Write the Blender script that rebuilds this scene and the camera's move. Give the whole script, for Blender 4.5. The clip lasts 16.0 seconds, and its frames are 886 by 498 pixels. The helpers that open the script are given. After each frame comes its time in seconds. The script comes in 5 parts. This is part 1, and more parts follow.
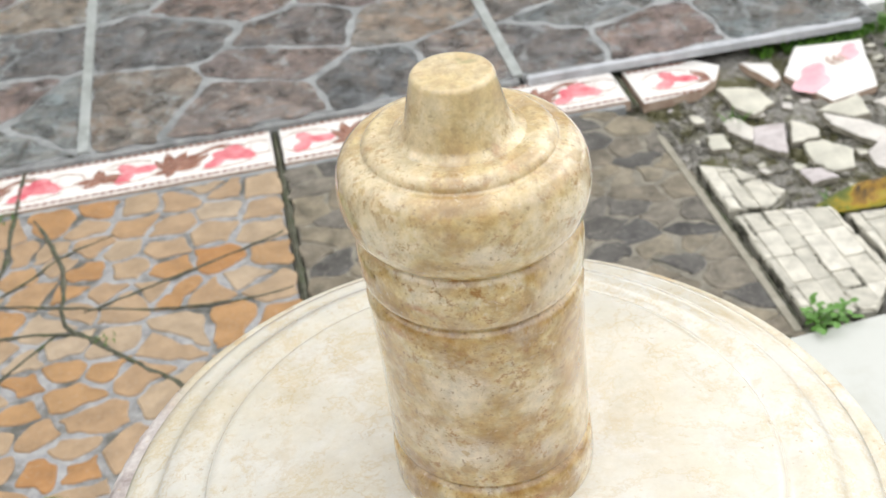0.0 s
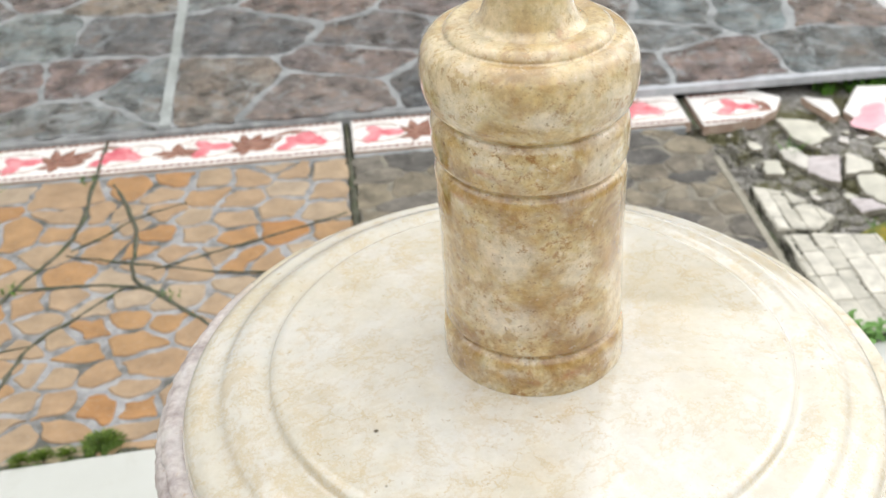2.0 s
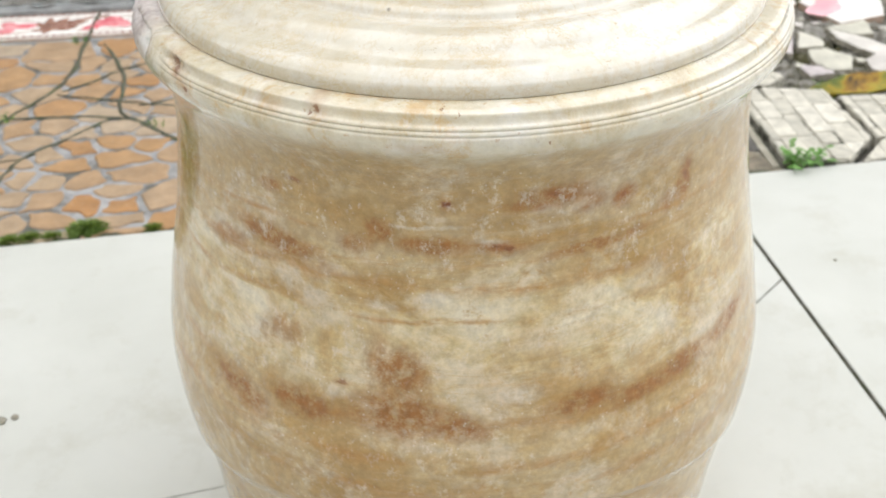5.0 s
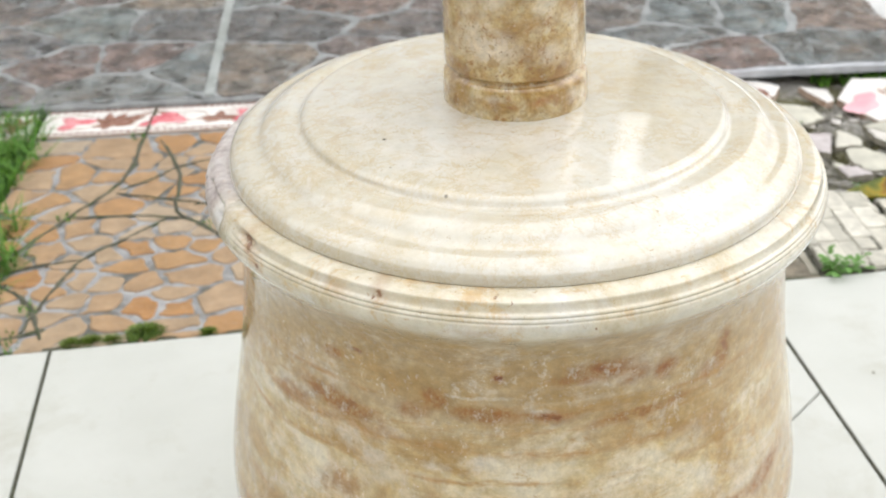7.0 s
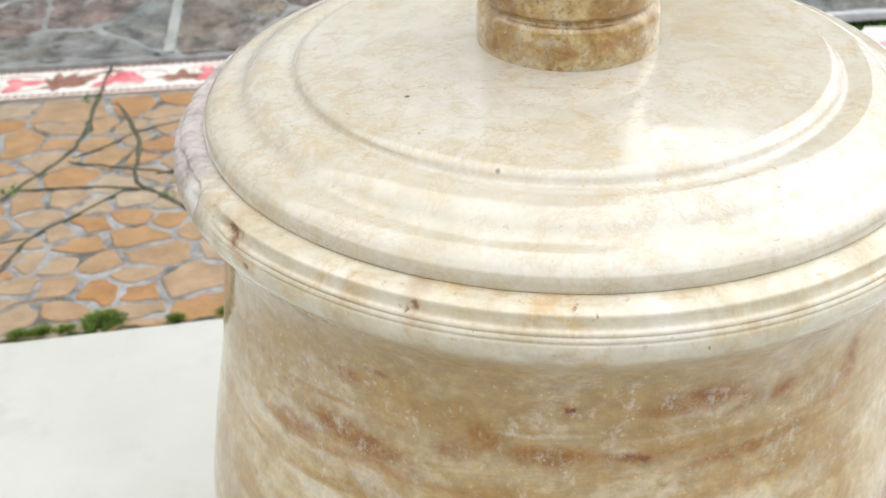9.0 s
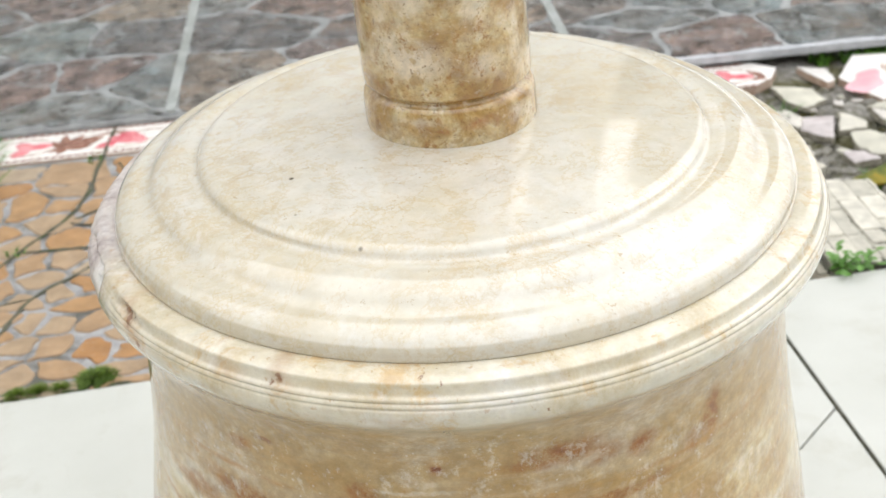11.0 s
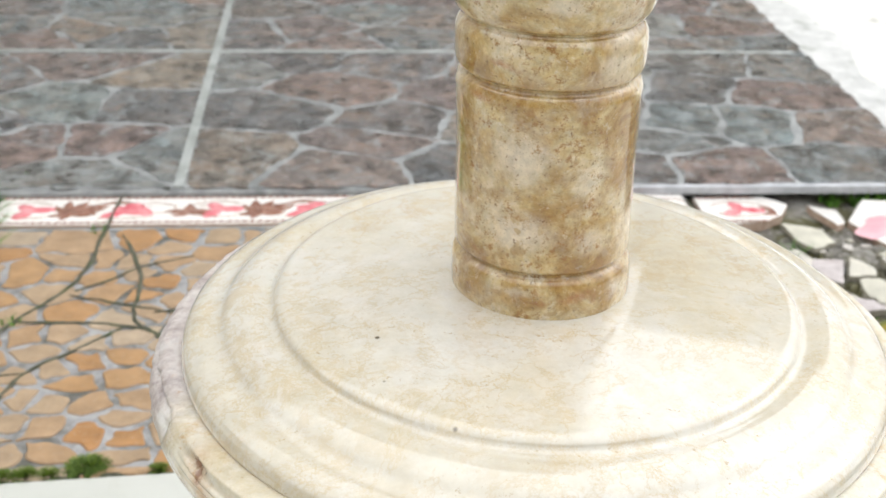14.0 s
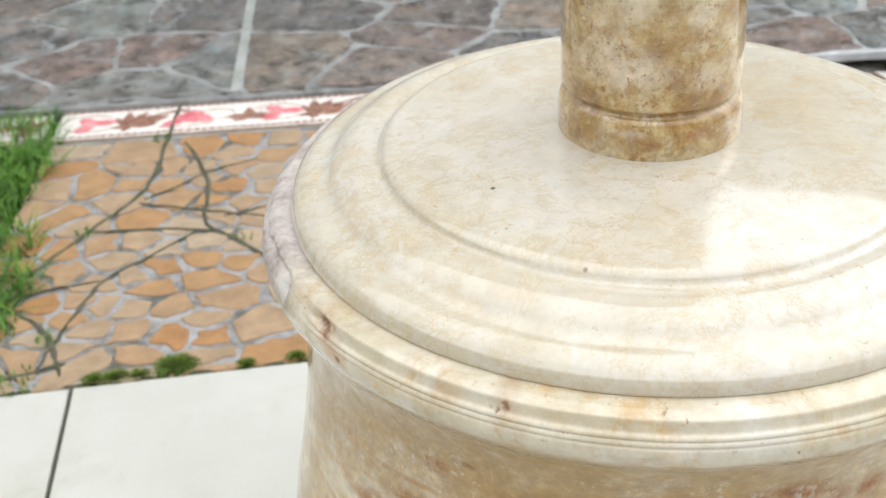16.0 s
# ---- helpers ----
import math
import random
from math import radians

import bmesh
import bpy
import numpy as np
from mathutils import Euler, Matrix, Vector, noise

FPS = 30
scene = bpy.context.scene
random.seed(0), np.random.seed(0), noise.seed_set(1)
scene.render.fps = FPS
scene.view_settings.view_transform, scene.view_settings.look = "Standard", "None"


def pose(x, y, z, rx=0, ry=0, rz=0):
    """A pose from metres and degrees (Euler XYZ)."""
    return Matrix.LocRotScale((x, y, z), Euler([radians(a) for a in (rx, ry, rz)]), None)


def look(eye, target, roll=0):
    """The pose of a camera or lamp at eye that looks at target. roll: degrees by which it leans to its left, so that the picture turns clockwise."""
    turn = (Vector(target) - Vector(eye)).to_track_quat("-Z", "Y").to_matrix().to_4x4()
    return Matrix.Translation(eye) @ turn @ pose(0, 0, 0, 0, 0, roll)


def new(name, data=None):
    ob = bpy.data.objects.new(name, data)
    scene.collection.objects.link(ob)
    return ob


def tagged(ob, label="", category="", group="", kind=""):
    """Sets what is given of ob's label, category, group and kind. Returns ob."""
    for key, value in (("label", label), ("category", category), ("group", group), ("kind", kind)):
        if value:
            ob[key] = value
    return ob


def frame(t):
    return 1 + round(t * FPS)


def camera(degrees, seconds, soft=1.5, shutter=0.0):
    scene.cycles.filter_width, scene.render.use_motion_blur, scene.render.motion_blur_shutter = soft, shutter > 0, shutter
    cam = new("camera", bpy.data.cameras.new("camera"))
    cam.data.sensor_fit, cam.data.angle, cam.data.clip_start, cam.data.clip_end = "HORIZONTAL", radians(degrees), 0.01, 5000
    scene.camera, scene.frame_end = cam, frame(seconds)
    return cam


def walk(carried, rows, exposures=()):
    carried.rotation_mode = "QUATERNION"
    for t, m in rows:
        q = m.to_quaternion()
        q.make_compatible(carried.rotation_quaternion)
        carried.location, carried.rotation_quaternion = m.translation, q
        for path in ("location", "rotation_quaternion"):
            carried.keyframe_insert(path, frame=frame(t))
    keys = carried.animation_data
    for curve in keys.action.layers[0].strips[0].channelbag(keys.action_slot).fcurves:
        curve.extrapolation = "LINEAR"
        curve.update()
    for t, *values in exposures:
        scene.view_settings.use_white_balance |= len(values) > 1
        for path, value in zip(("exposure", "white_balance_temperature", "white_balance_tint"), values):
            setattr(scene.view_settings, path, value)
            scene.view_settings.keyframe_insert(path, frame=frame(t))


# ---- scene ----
cam = camera(41.7, 16.0)
cam.data.dof.use_dof = True
cam.data.dof.focus_distance = 0.36
cam.data.dof.aperture_fstop = 28.0
PATH = [
    (0, (-0.04918, -0.26978, 0.65202), (0.00978, 0.12648, 0.35284), -5.88),
    (0.5, (-0.06177, -0.28677, 0.65595), (0.00343, 0.12084, 0.37381), -3.15),
    (0.7, (-0.07252, -0.28559, 0.65599), (-0.00013, 0.12490, 0.37985), -2.27),
    (1, (-0.08387, -0.28191, 0.66060), (-0.01471, 0.13056, 0.38660), -2.30),
    (1.5, (-0.07576, -0.31251, 0.64992), (-0.02488, 0.09770, 0.36860), -2.35),
    (2, (-0.06342, -0.33613, 0.63697), (-0.02407, 0.07449, 0.35440), -2.39),
    (2.5, (-0.05877, -0.34633, 0.65425), (-0.02497, 0.06510, 0.37215), -3.46),
    (3, (-0.07103, -0.37063, 0.62441), (-0.03642, 0.03904, 0.33986), -2.76),
    (3.5, (-0.08031, -0.41086, 0.58192), (-0.04065, 0.00045, 0.30040), -0.38),
    (4, (-0.07041, -0.43805, 0.55855), (-0.02733, -0.02136, 0.28557), -1.56),
    (4.2, (-0.06808, -0.44998, 0.54676), (-0.02207, -0.03141, 0.27716), -1.25),
    (4.7, (-0.06404, -0.48025, 0.52297), (-0.01665, -0.06103, 0.25461), -0.81),
    (5.25, (-0.06238, -0.50889, 0.51156), (-0.02214, -0.09376, 0.23578), -0.89),
    (5.8, (-0.06154, -0.52351, 0.51822), (-0.02930, -0.11042, 0.23836), -1.26),
    (6.3, (-0.05967, -0.51671, 0.54218), (-0.02830, -0.09708, 0.27213), -1.60),
    (6.5, (-0.05848, -0.50917, 0.55545), (-0.02536, -0.08467, 0.29334), -1.70),
    (7, (-0.06795, -0.49702, 0.57101), (-0.03846, -0.06621, 0.31896), -1.49),
    (7.5, (-0.07119, -0.48617, 0.56406), (-0.04222, -0.05655, 0.30991), -1.24),
    (8, (-0.06017, -0.45694, 0.54493), (-0.02070, -0.03250, 0.28361), -1.62),
    (8.5, (-0.07021, -0.40480, 0.51958), (-0.02274, 0.01428, 0.25102), -1.79),
    (9, (-0.08708, -0.39153, 0.52277), (-0.04279, 0.02873, 0.25552), -1.29),
    (9.2, (-0.08345, -0.39237, 0.52625), (-0.04088, 0.02818, 0.25918), -1.47),
    (9.7, (-0.06744, -0.39541, 0.53145), (-0.02698, 0.02672, 0.26655), -2.12),
    (10.25, (-0.04374, -0.40141, 0.53416), (-0.00510, 0.02378, 0.27393), -3.19),
    (10.8, (-0.02950, -0.41090, 0.54180), (0.00058, 0.01762, 0.28596), -4.46),
    (11.3, (-0.03851, -0.42320, 0.56005), (-0.02842, 0.00727, 0.30590), -5.62),
    (11.5, (-0.04801, -0.42889, 0.57038), (-0.04906, 0.00176, 0.31634), -6.06),
    (12, (-0.06108, -0.40448, 0.54321), (-0.04716, 0.01257, 0.26776), -3.29),
    (12.5, (-0.07718, -0.38345, 0.54116), (-0.05174, 0.03352, 0.26641), 0.21),
    (12.7, (-0.08401, -0.37934, 0.54957), (-0.06056, 0.04251, 0.28218), 0.88),
    (13, (-0.08928, -0.37922, 0.55995), (-0.07016, 0.05261, 0.30863), 2.36),
    (13.2, (-0.08535, -0.37579, 0.56857), (-0.06157, 0.06310, 0.33024), 2.72),
    (13.5, (-0.07238, -0.37876, 0.57982), (-0.03775, 0.06966, 0.36137), 2.92),
    (13.8, (-0.06885, -0.38294, 0.57846), (-0.02769, 0.06513, 0.36043), 2.44),
    (14, (-0.07187, -0.38149, 0.56882), (-0.02931, 0.06190, 0.34167), 1.81),
    (14.5, (-0.08832, -0.38687, 0.55379), (-0.06105, 0.04377, 0.30120), -1.11),
    (15, (-0.09866, -0.38765, 0.55347), (-0.08260, 0.04113, 0.29678), -2.44),
    (15.5, (-0.09841, -0.38535, 0.54988), (-0.08180, 0.04173, 0.29039), -2.72),
    (16, (-0.09636, -0.38328, 0.54801), (-0.07435, 0.04256, 0.28691), -2.77),
]
walk(cam, [(t, look(eye, target, roll)) for t, eye, target, roll in PATH])

# ---------------------------------------------------------------- light
scene.view_settings.exposure = -0.2
world = bpy.data.worlds.new("overcast_sky")
scene.world = world
world.use_nodes = True
wn, wl = world.node_tree.nodes, world.node_tree.links
wn.clear()
sky = wn.new("ShaderNodeTexSky")
sky.sky_type = 'NISHITA'
sky.sun_disc = False
sky.sun_elevation = radians(36)
sky.sun_rotation = radians(76)
sky.dust_density = 6.0
veil = wn.new("ShaderNodeHueSaturation")
veil.inputs["Saturation"].default_value = 0.16
wl.new(sky.outputs[0], veil.inputs["Color"])
wbg = wn.new("ShaderNodeBackground")
wbg.inputs["Strength"].default_value = 0.134
# a thin overcast, brighter overhead than near the horizon
wtc = wn.new("ShaderNodeTexCoord")
wsep = wn.new("ShaderNodeSeparateXYZ")
wl.new(wtc.outputs["Generated"], wsep.inputs[0])
wgrad = wn.new("ShaderNodeMapRange")
wgrad.inputs["From Min"].default_value = 0.0
wgrad.inputs["From Max"].default_value = 1.0
wgrad.inputs["To Min"].default_value = 0.85
wgrad.inputs["To Max"].default_value = 2.0
wl.new(wsep.outputs["Z"], wgrad.inputs["Value"])
wmul = wn.new("ShaderNodeVectorMath")
wmul.operation = 'SCALE'
# most of it is thin white cloud
cloud_cover = wn.new("ShaderNodeMix")
cloud_cover.data_type = 'RGBA'
cloud_cover.inputs[0].default_value = 0.84
cloud_cover.inputs[7].default_value = (10.8, 10.8, 10.9, 1)
wl.new(veil.outputs[0], cloud_cover.inputs[6])
wl.new(cloud_cover.outputs[2], wmul.inputs[0])
wl.new(wgrad.outputs[0], wmul.inputs["Scale"])
wl.new(wmul.outputs[0], wbg.inputs["Color"])
wout = wn.new("ShaderNodeOutputWorld")
wl.new(wbg.outputs[0], wout.inputs["Surface"])
sun = new("sun", bpy.data.lights.new("sun", 'SUN'))
sun.data.energy = 0.12
sun.data.angle = radians(30)
sun.data.color = (1.0, 0.97, 0.92)
sun.matrix_world = look((7.85, 1.96, 5.88), (0, 0, 0))


# ---------------------------------------------------------------- materials
class Mat:
    """A node material with short ways to add textures."""

    def __init__(self, name, rough=0.5, spec=0.5):
        self.m = bpy.data.materials.new(name)
        self.m.use_nodes = True
        self.n, self.l = self.m.node_tree.nodes, self.m.node_tree.links
        self.b = self.n["Principled BSDF"]
        self.b.inputs["Roughness"].default_value = rough
        self.b.inputs["Specular IOR Level"].default_value = spec
        self.tc = self.n.new("ShaderNodeTexCoord")

    def put(self, sock, value):
        if isinstance(value, bpy.types.NodeSocket):
            self.l.new(value, sock)
        elif isinstance(value, (tuple, list)) and len(value) == 3 and sock.type == 'RGBA':
            sock.default_value = (*value, 1)
        elif isinstance(value, (int, float)) and sock.type == 'RGBA':
            sock.default_value = (value, value, value, 1)
        else:
            sock.default_value = value

    def set(self, name, value):
        self.put(self.b.inputs[name], value)

    def coords(self, scale=(1, 1, 1), loc=(0, 0, 0), rot=(0, 0, 0), kind="Object", shift=None):
        mp = self.n.new("ShaderNodeMapping")
        mp.inputs["Scale"].default_value = scale
        mp.inputs["Location"].default_value = loc
        mp.inputs["Rotation"].default_value = rot
        self.l.new(self.tc.outputs[kind], mp.inputs["Vector"])
        if shift is not None:
            add = self.n.new("ShaderNodeVectorMath")
            self.l.new(mp.outputs[0], add.inputs[0])
            self.l.new(shift, add.inputs[1])
            return add.outputs[0]
        return mp.outputs[0]

    def noise(self, scale, detail=4, rough=0.55, dist=0.0, vec=None):
        t = self.n.new("ShaderNodeTexNoise")
        t.inputs["Scale"].default_value = scale
        t.inputs["Detail"].default_value = detail
        t.inputs["Roughness"].default_value = rough
        t.inputs["Distortion"].default_value = dist
        self.l.new(vec or self.tc.outputs["Object"], t.inputs["Vector"])
        return t.outputs["Fac"]

    def voro(self, scale, feature='F1', vec=None, out="Distance"):
        t = self.n.new("ShaderNodeTexVoronoi")
        t.feature = feature
        t.inputs["Scale"].default_value = scale
        self.l.new(vec or self.tc.outputs["Object"], t.inputs["Vector"])
        return t.outputs[out]

    def ramp(self, fac, *stops):
        r = self.n.new("ShaderNodeValToRGB")
        e = r.color_ramp.elements
        while len(e) < len(stops):
            e.new(0.5)
        for el, (p, c) in zip(e, stops):
            el.position = p
            el.color = (c, c, c, 1) if isinstance(c, (int, float)) else (*c, 1)
        self.l.new(fac, r.inputs["Fac"])
        return r.outputs["Color"]

    def mix(self, fac, a, b, mode='MIX'):
        x = self.n.new("ShaderNodeMix")
        x.data_type = 'RGBA'
        x.blend_type = mode
        self.put(x.inputs[0], fac)
        self.put(x.inputs[6], a)
        self.put(x.inputs[7], b)
        return x.outputs[2]

    def math(self, op, a, b=0.0, clamp=False):
        x = self.n.new("ShaderNodeMath")
        x.operation = op
        x.use_clamp = clamp
        self.put(x.inputs[0], a)
        self.put(x.inputs[1], b)
        return x.outputs[0]

    def grain(self, col, scale, amount, detail=6):
        """Fine uneven lightness within the stone."""
        hv = self.n.new("ShaderNodeHueSaturation")
        self.l.new(col, hv.inputs["Color"])
        self.l.new(self.ramp(self.noise(scale, detail, 0.75), (0.36, 1.0 - amount), (0.64, 1.0 + amount)), hv.inputs["Value"])
        return hv.outputs[0]

    def spot(self, centre, radius, soft=0.4, warp=0.0, stretch=(1, 1, 1), wscale=60):
        """1 within radius of centre (object space), with an uneven edge."""
        v = self.coords(scale=stretch, loc=[-c * s for c, s in zip(centre, stretch)])
        ln = self.n.new("ShaderNodeVectorMath")
        ln.operation = 'LENGTH'
        self.l.new(v, ln.inputs[0])
        d = ln.outputs["Value"]
        if warp:
            d = self.math('ADD', d, self.math('MULTIPLY', self.math('SUBTRACT', self.noise(wscale, 4, 0.6), 0.5), warp))
        mr = self.n.new("ShaderNodeMapRange")
        mr.inputs["From Min"].default_value = radius
        mr.inputs["From Max"].default_value = radius * (1 - soft)
        self.l.new(d, mr.inputs["Value"])
        return mr.outputs[0]

    def bump(self, height, strength=0.3, distance=0.001, coat=False):
        b = self.n.new("ShaderNodeBump")
        b.inputs["Strength"].default_value = strength
        b.inputs["Distance"].default_value = distance
        self.l.new(height, b.inputs["Height"])
        self.l.new(b.outputs[0], self.b.inputs["Normal"])
        if coat:
            self.l.new(b.outputs[0], self.b.inputs["Coat Normal"])

    def random(self):
        return self.n.new("ShaderNodeObjectInfo").outputs["Random"]


def cylinder_coords(k, radius, warp_scale, warp):
    """Distance round the axis from the front (-y), and height, both a little warped: (u, z, 0)."""
    xyz = k.n.new("ShaderNodeSeparateXYZ")
    k.l.new(k.tc.outputs["Object"], xyz.inputs[0])
    u = k.math('MULTIPLY', k.math('ARCTAN2', xyz.outputs["X"], k.math('MULTIPLY', xyz.outputs["Y"], -1.0)), radius)
    flat = k.n.new("ShaderNodeCombineXYZ")
    k.l.new(k.math('ADD', u, k.math('MULTIPLY', k.math('SUBTRACT', k.noise(warp_scale, 7, 0.72), 0.5), warp)), flat.inputs["X"])
    k.l.new(k.math('ADD', xyz.outputs["Z"], k.math('MULTIPLY', k.math('SUBTRACT', k.noise(warp_scale, 7, 0.72, 0, k.coords(loc=(3, 7, 1))), 0.5), warp * 0.7)), flat.inputs["Y"])
    return u, xyz.outputs["Z"], flat.outputs[0]


def oval(k, flat, u, z, ru, rz, turn=0.0, soft=0.8):
    """1 in the middle of an oval on the warped skin, fading to 0 at its edge."""
    mp = k.n.new("ShaderNodeMapping")
    mp.vector_type = 'TEXTURE'
    mp.inputs["Location"].default_value = (u, z, 0)
    mp.inputs["Rotation"].default_value = (0, 0, radians(turn))
    mp.inputs["Scale"].default_value = (ru, rz, 1)
    k.l.new(flat, mp.inputs["Vector"])
    ln = k.n.new("ShaderNodeVectorMath")
    ln.operation = 'LENGTH'
    k.l.new(mp.outputs[0], ln.inputs[0])
    mr = k.n.new("ShaderNodeMapRange")
    mr.interpolation_type = 'SMOOTHSTEP'
    mr.inputs["From Min"].default_value = 1.0
    mr.inputs["From Max"].default_value = 1.0 - soft
    k.l.new(ln.outputs["Value"], mr.inputs["Value"])
    return mr.outputs[0]


# Marks in the body: distance round the front, height, half width, half height, turn, strength.
RUST = ((0.019, 0.2964, 0.016, 0.0048, 4, 0.75), (0.0335, 0.2915, 0.009, 0.004, 10, 0.55), (0.0491, 0.2905, 0.0065, 0.0045, 30, 0.9), (0.0815, 0.2876, 0.005, 0.010, -8, 0.85), (0.073, 0.281, 0.006, 0.004, 20, 0.5),
        (-0.0491, 0.2831, 0.005, 0.0055, 60, 0.8), (-0.0586, 0.2760, 0.008, 0.004, 25, 0.6), (-0.028, 0.2772, 0.017, 0.0036, 0, 0.85), (-0.0003, 0.2762, 0.011, 0.0028, -4, 0.6), (-0.0973, 0.2920, 0.006, 0.003, 10, 0.7),
        (-0.0955, 0.2680, 0.026, 0.0050, -8, 0.75), (-0.125, 0.2600, 0.018, 0.0040, 10, 0.5), (0.040, 0.2727, 0.028, 0.0024, 4, 0.6), (0.006, 0.2930, 0.010, 0.0022, 0, 0.5),
        (-0.0419, 0.2230, 0.012, 0.014, 70, 0.65), (-0.0417, 0.2030, 0.022, 0.010, 0, 0.75), (-0.0187, 0.1985, 0.014, 0.006, -10, 0.85), (0.030, 0.2050, 0.016, 0.0050, 6, 0.8), (0.0542, 0.2010, 0.016, 0.0045, 6, 0.8),
        (0.078, 0.2050, 0.018, 0.0050, 8, 0.75), (0.114, 0.2080, 0.022, 0.0055, 10, 0.8), (-0.1145, 0.1920, 0.020, 0.0065, -14, 0.7), (-0.0823, 0.1985, 0.018, 0.0065, -5, 0.7), (-0.0923, 0.2284, 0.013, 0.007, 20, 0.45))
PALE = ((-0.0278, 0.2537, 0.013, 0.0062, 0, 0.85), (-0.0480, 0.2505, 0.009, 0.0030, -4, 0.6), (-0.0899, 0.2543, 0.008, 0.010, 50, 0.55), (-0.0781, 0.2486, 0.010, 0.006, 0, 0.5), (0.004, 0.2129, 0.016, 0.0060, 0, 0.6), (-0.0663, 0.2090, 0.013, 0.0055, 0, 0.55),
        (-0.005, 0.2500, 0.008, 0.004, 0, 0.45), (0.0157, 0.2915, 0.007, 0.0030, 0, 0.6), (-0.006, 0.2790, 0.011, 0.0030, -8, 0.7), (-0.030, 0.2850, 0.022, 0.0016, 0, 0.5), (0.062, 0.252, 0.018, 0.010, 8, 0.4), (0.018, 0.236, 0.024, 0.009, 0, 0.4), (-0.07, 0.262, 0.016, 0.004, 0, 0.4))
DARK = ((-0.0224, 0.2956, 0.0022, 0.0022, 0, 1.0), (0.0004, 0.2762, 0.0040, 0.0013, -6, 0.85), (-0.0034, 0.2770, 0.0022, 0.0009, 0, 0.7), (-0.0851, 0.2970, 0.0034, 0.0014, -10, 0.5), (-0.0639, 0.2135, 0.0032, 0.0018, 0, 0.6), (0.0495, 0.2912, 0.0026, 0.0016, 30, 0.6), (0.0195, 0.2975, 0.0045, 0.0012, 8, 0.5), (0.0820, 0.290, 0.0016, 0.003, 0, 0.5))


def onyx_body():
    """Banded honey and cream onyx, with rusty streaks and pits."""
    k = Mat("onyx_banded", 0.12, 0.45)
    k.set("Coat Weight", 0.2)
    k.set("Coat Roughness", 0.02)
    u, height, flat = cylinder_coords(k, 0.135, 110, 0.010)
    warp = k.noise(9, 4, 0.6)
    cmb = k.n.new("ShaderNodeCombineXYZ")
    k.l.new(k.math('MULTIPLY', warp, 1.3), cmb.inputs["Z"])
    add = k.n.new("ShaderNodeVectorMath")
    k.l.new(k.coords(scale=(17.0, 17.0, 36), rot=(0.03, 0.05, 0)), add.inputs[0])
    k.l.new(cmb.outputs[0], add.inputs[1])
    bands = k.noise(1.0, 8, 0.60, 0.8, add.outputs[0])
    col = k.ramp(bands, (0.34, (0.35, 0.22, 0.075)), (0.43, (0.47, 0.345, 0.165)), (0.50, (0.56, 0.455, 0.265)), (0.57, (0.63, 0.55, 0.38)), (0.68, (0.69, 0.64, 0.52)))
    mott = k.ramp(k.noise(34, 6, 0.62, 0.5), (0.38, 0.0), (0.52, 1.0))
    col = k.mix(k.math('MULTIPLY', k.math('SUBTRACT', 1.0, mott), 0.55), col, (0.4, 0.258, 0.105))
    # brown stone low down and under the rim, darkened there as painted overhang shade
    brown_and_rim_shade = k.ramp(k.math('ADD', height, k.math('MULTIPLY', k.math('SUBTRACT', k.noise(26, 8, 0.72, 0.4), 0.5), 0.05)), (0.205, 0.8), (0.222, 0.0), (0.256, 0.0), (0.274, 1.0), (0.312, 1.0))
    col = k.mix(k.math('MULTIPLY', brown_and_rim_shade, 0.7), col, (0.36, 0.23, 0.085))
    cloud = k.ramp(k.noise(21, 8, 0.74, 0.3), (0.50, 0.0), (0.60, 1.0))
    col = k.mix(k.math('MULTIPLY', cloud, 0.5), col, (0.614, 0.542, 0.429))
    for level, wide, wob in ((0.259, 0.00228, 0.0162), (0.244, 0.00105, 0.0211), (0.278, 0.000875, 0.0146), (0.269, 0.0007, 0.0178), (0.198, 0.00193, 0.0243), (0.181, 0.00245, 0.0243), (0.166, 0.00306, 0.0284)):
        sway = k.math('MULTIPLY', k.math('SUBTRACT', k.noise(9, 8, 0.66, 0.2, k.coords(scale=(1, 1, 1.6), loc=(level * 90, 2, 5))), 0.5), wob)
        off = k.math('ABSOLUTE', k.math('ADD', k.math('SUBTRACT', height, level), sway))
        line = k.ramp(k.math('DIVIDE', off, wide * 2), (0.0, 1.0), (1.0, 0.0))
        torn = k.ramp(k.noise(60, 8, 0.78, 0.2, k.coords(scale=(0.35, 0.35, 1.2), loc=(1, level * 50, 3))), (0.44, 0.0), (0.58, 1.0))
        col = k.mix(k.math('MULTIPLY', k.math('MULTIPLY', line, torn), 0.8), col, (0.372, 0.197, 0.0607))
    # fine parallel layering
    layer = k.noise(1.0, 6, 0.7, 0.4, k.coords(scale=(9, 9, 210), loc=(2, 4, 1), rot=(0.05, -0.04, 0)))
    layered = k.ramp(k.noise(12, 3, 0.5, 0, k.coords(loc=(9, 1, 4))), (0.42, 0.0), (0.56, 1.0))
    col = k.mix(k.math('MULTIPLY', k.math('MULTIPLY', k.ramp(layer, (0.50, 0.0), (0.60, 1.0)), layered), 0.13), col, (0.409, 0.271, 0.121))
    col = k.mix(k.math('MULTIPLY', k.math('MULTIPLY', k.ramp(layer, (0.40, 1.0), (0.48, 0.0)), layered), 0.12), col, (0.614, 0.551, 0.437))
    thin = k.math('ABSOLUTE', k.math('SUBTRACT', k.noise(1.0, 8, 0.66, 0.6, k.coords(scale=(5, 5, 34), loc=(1, 6, 3), rot=(0.08, -0.06, 0))), 0.5))
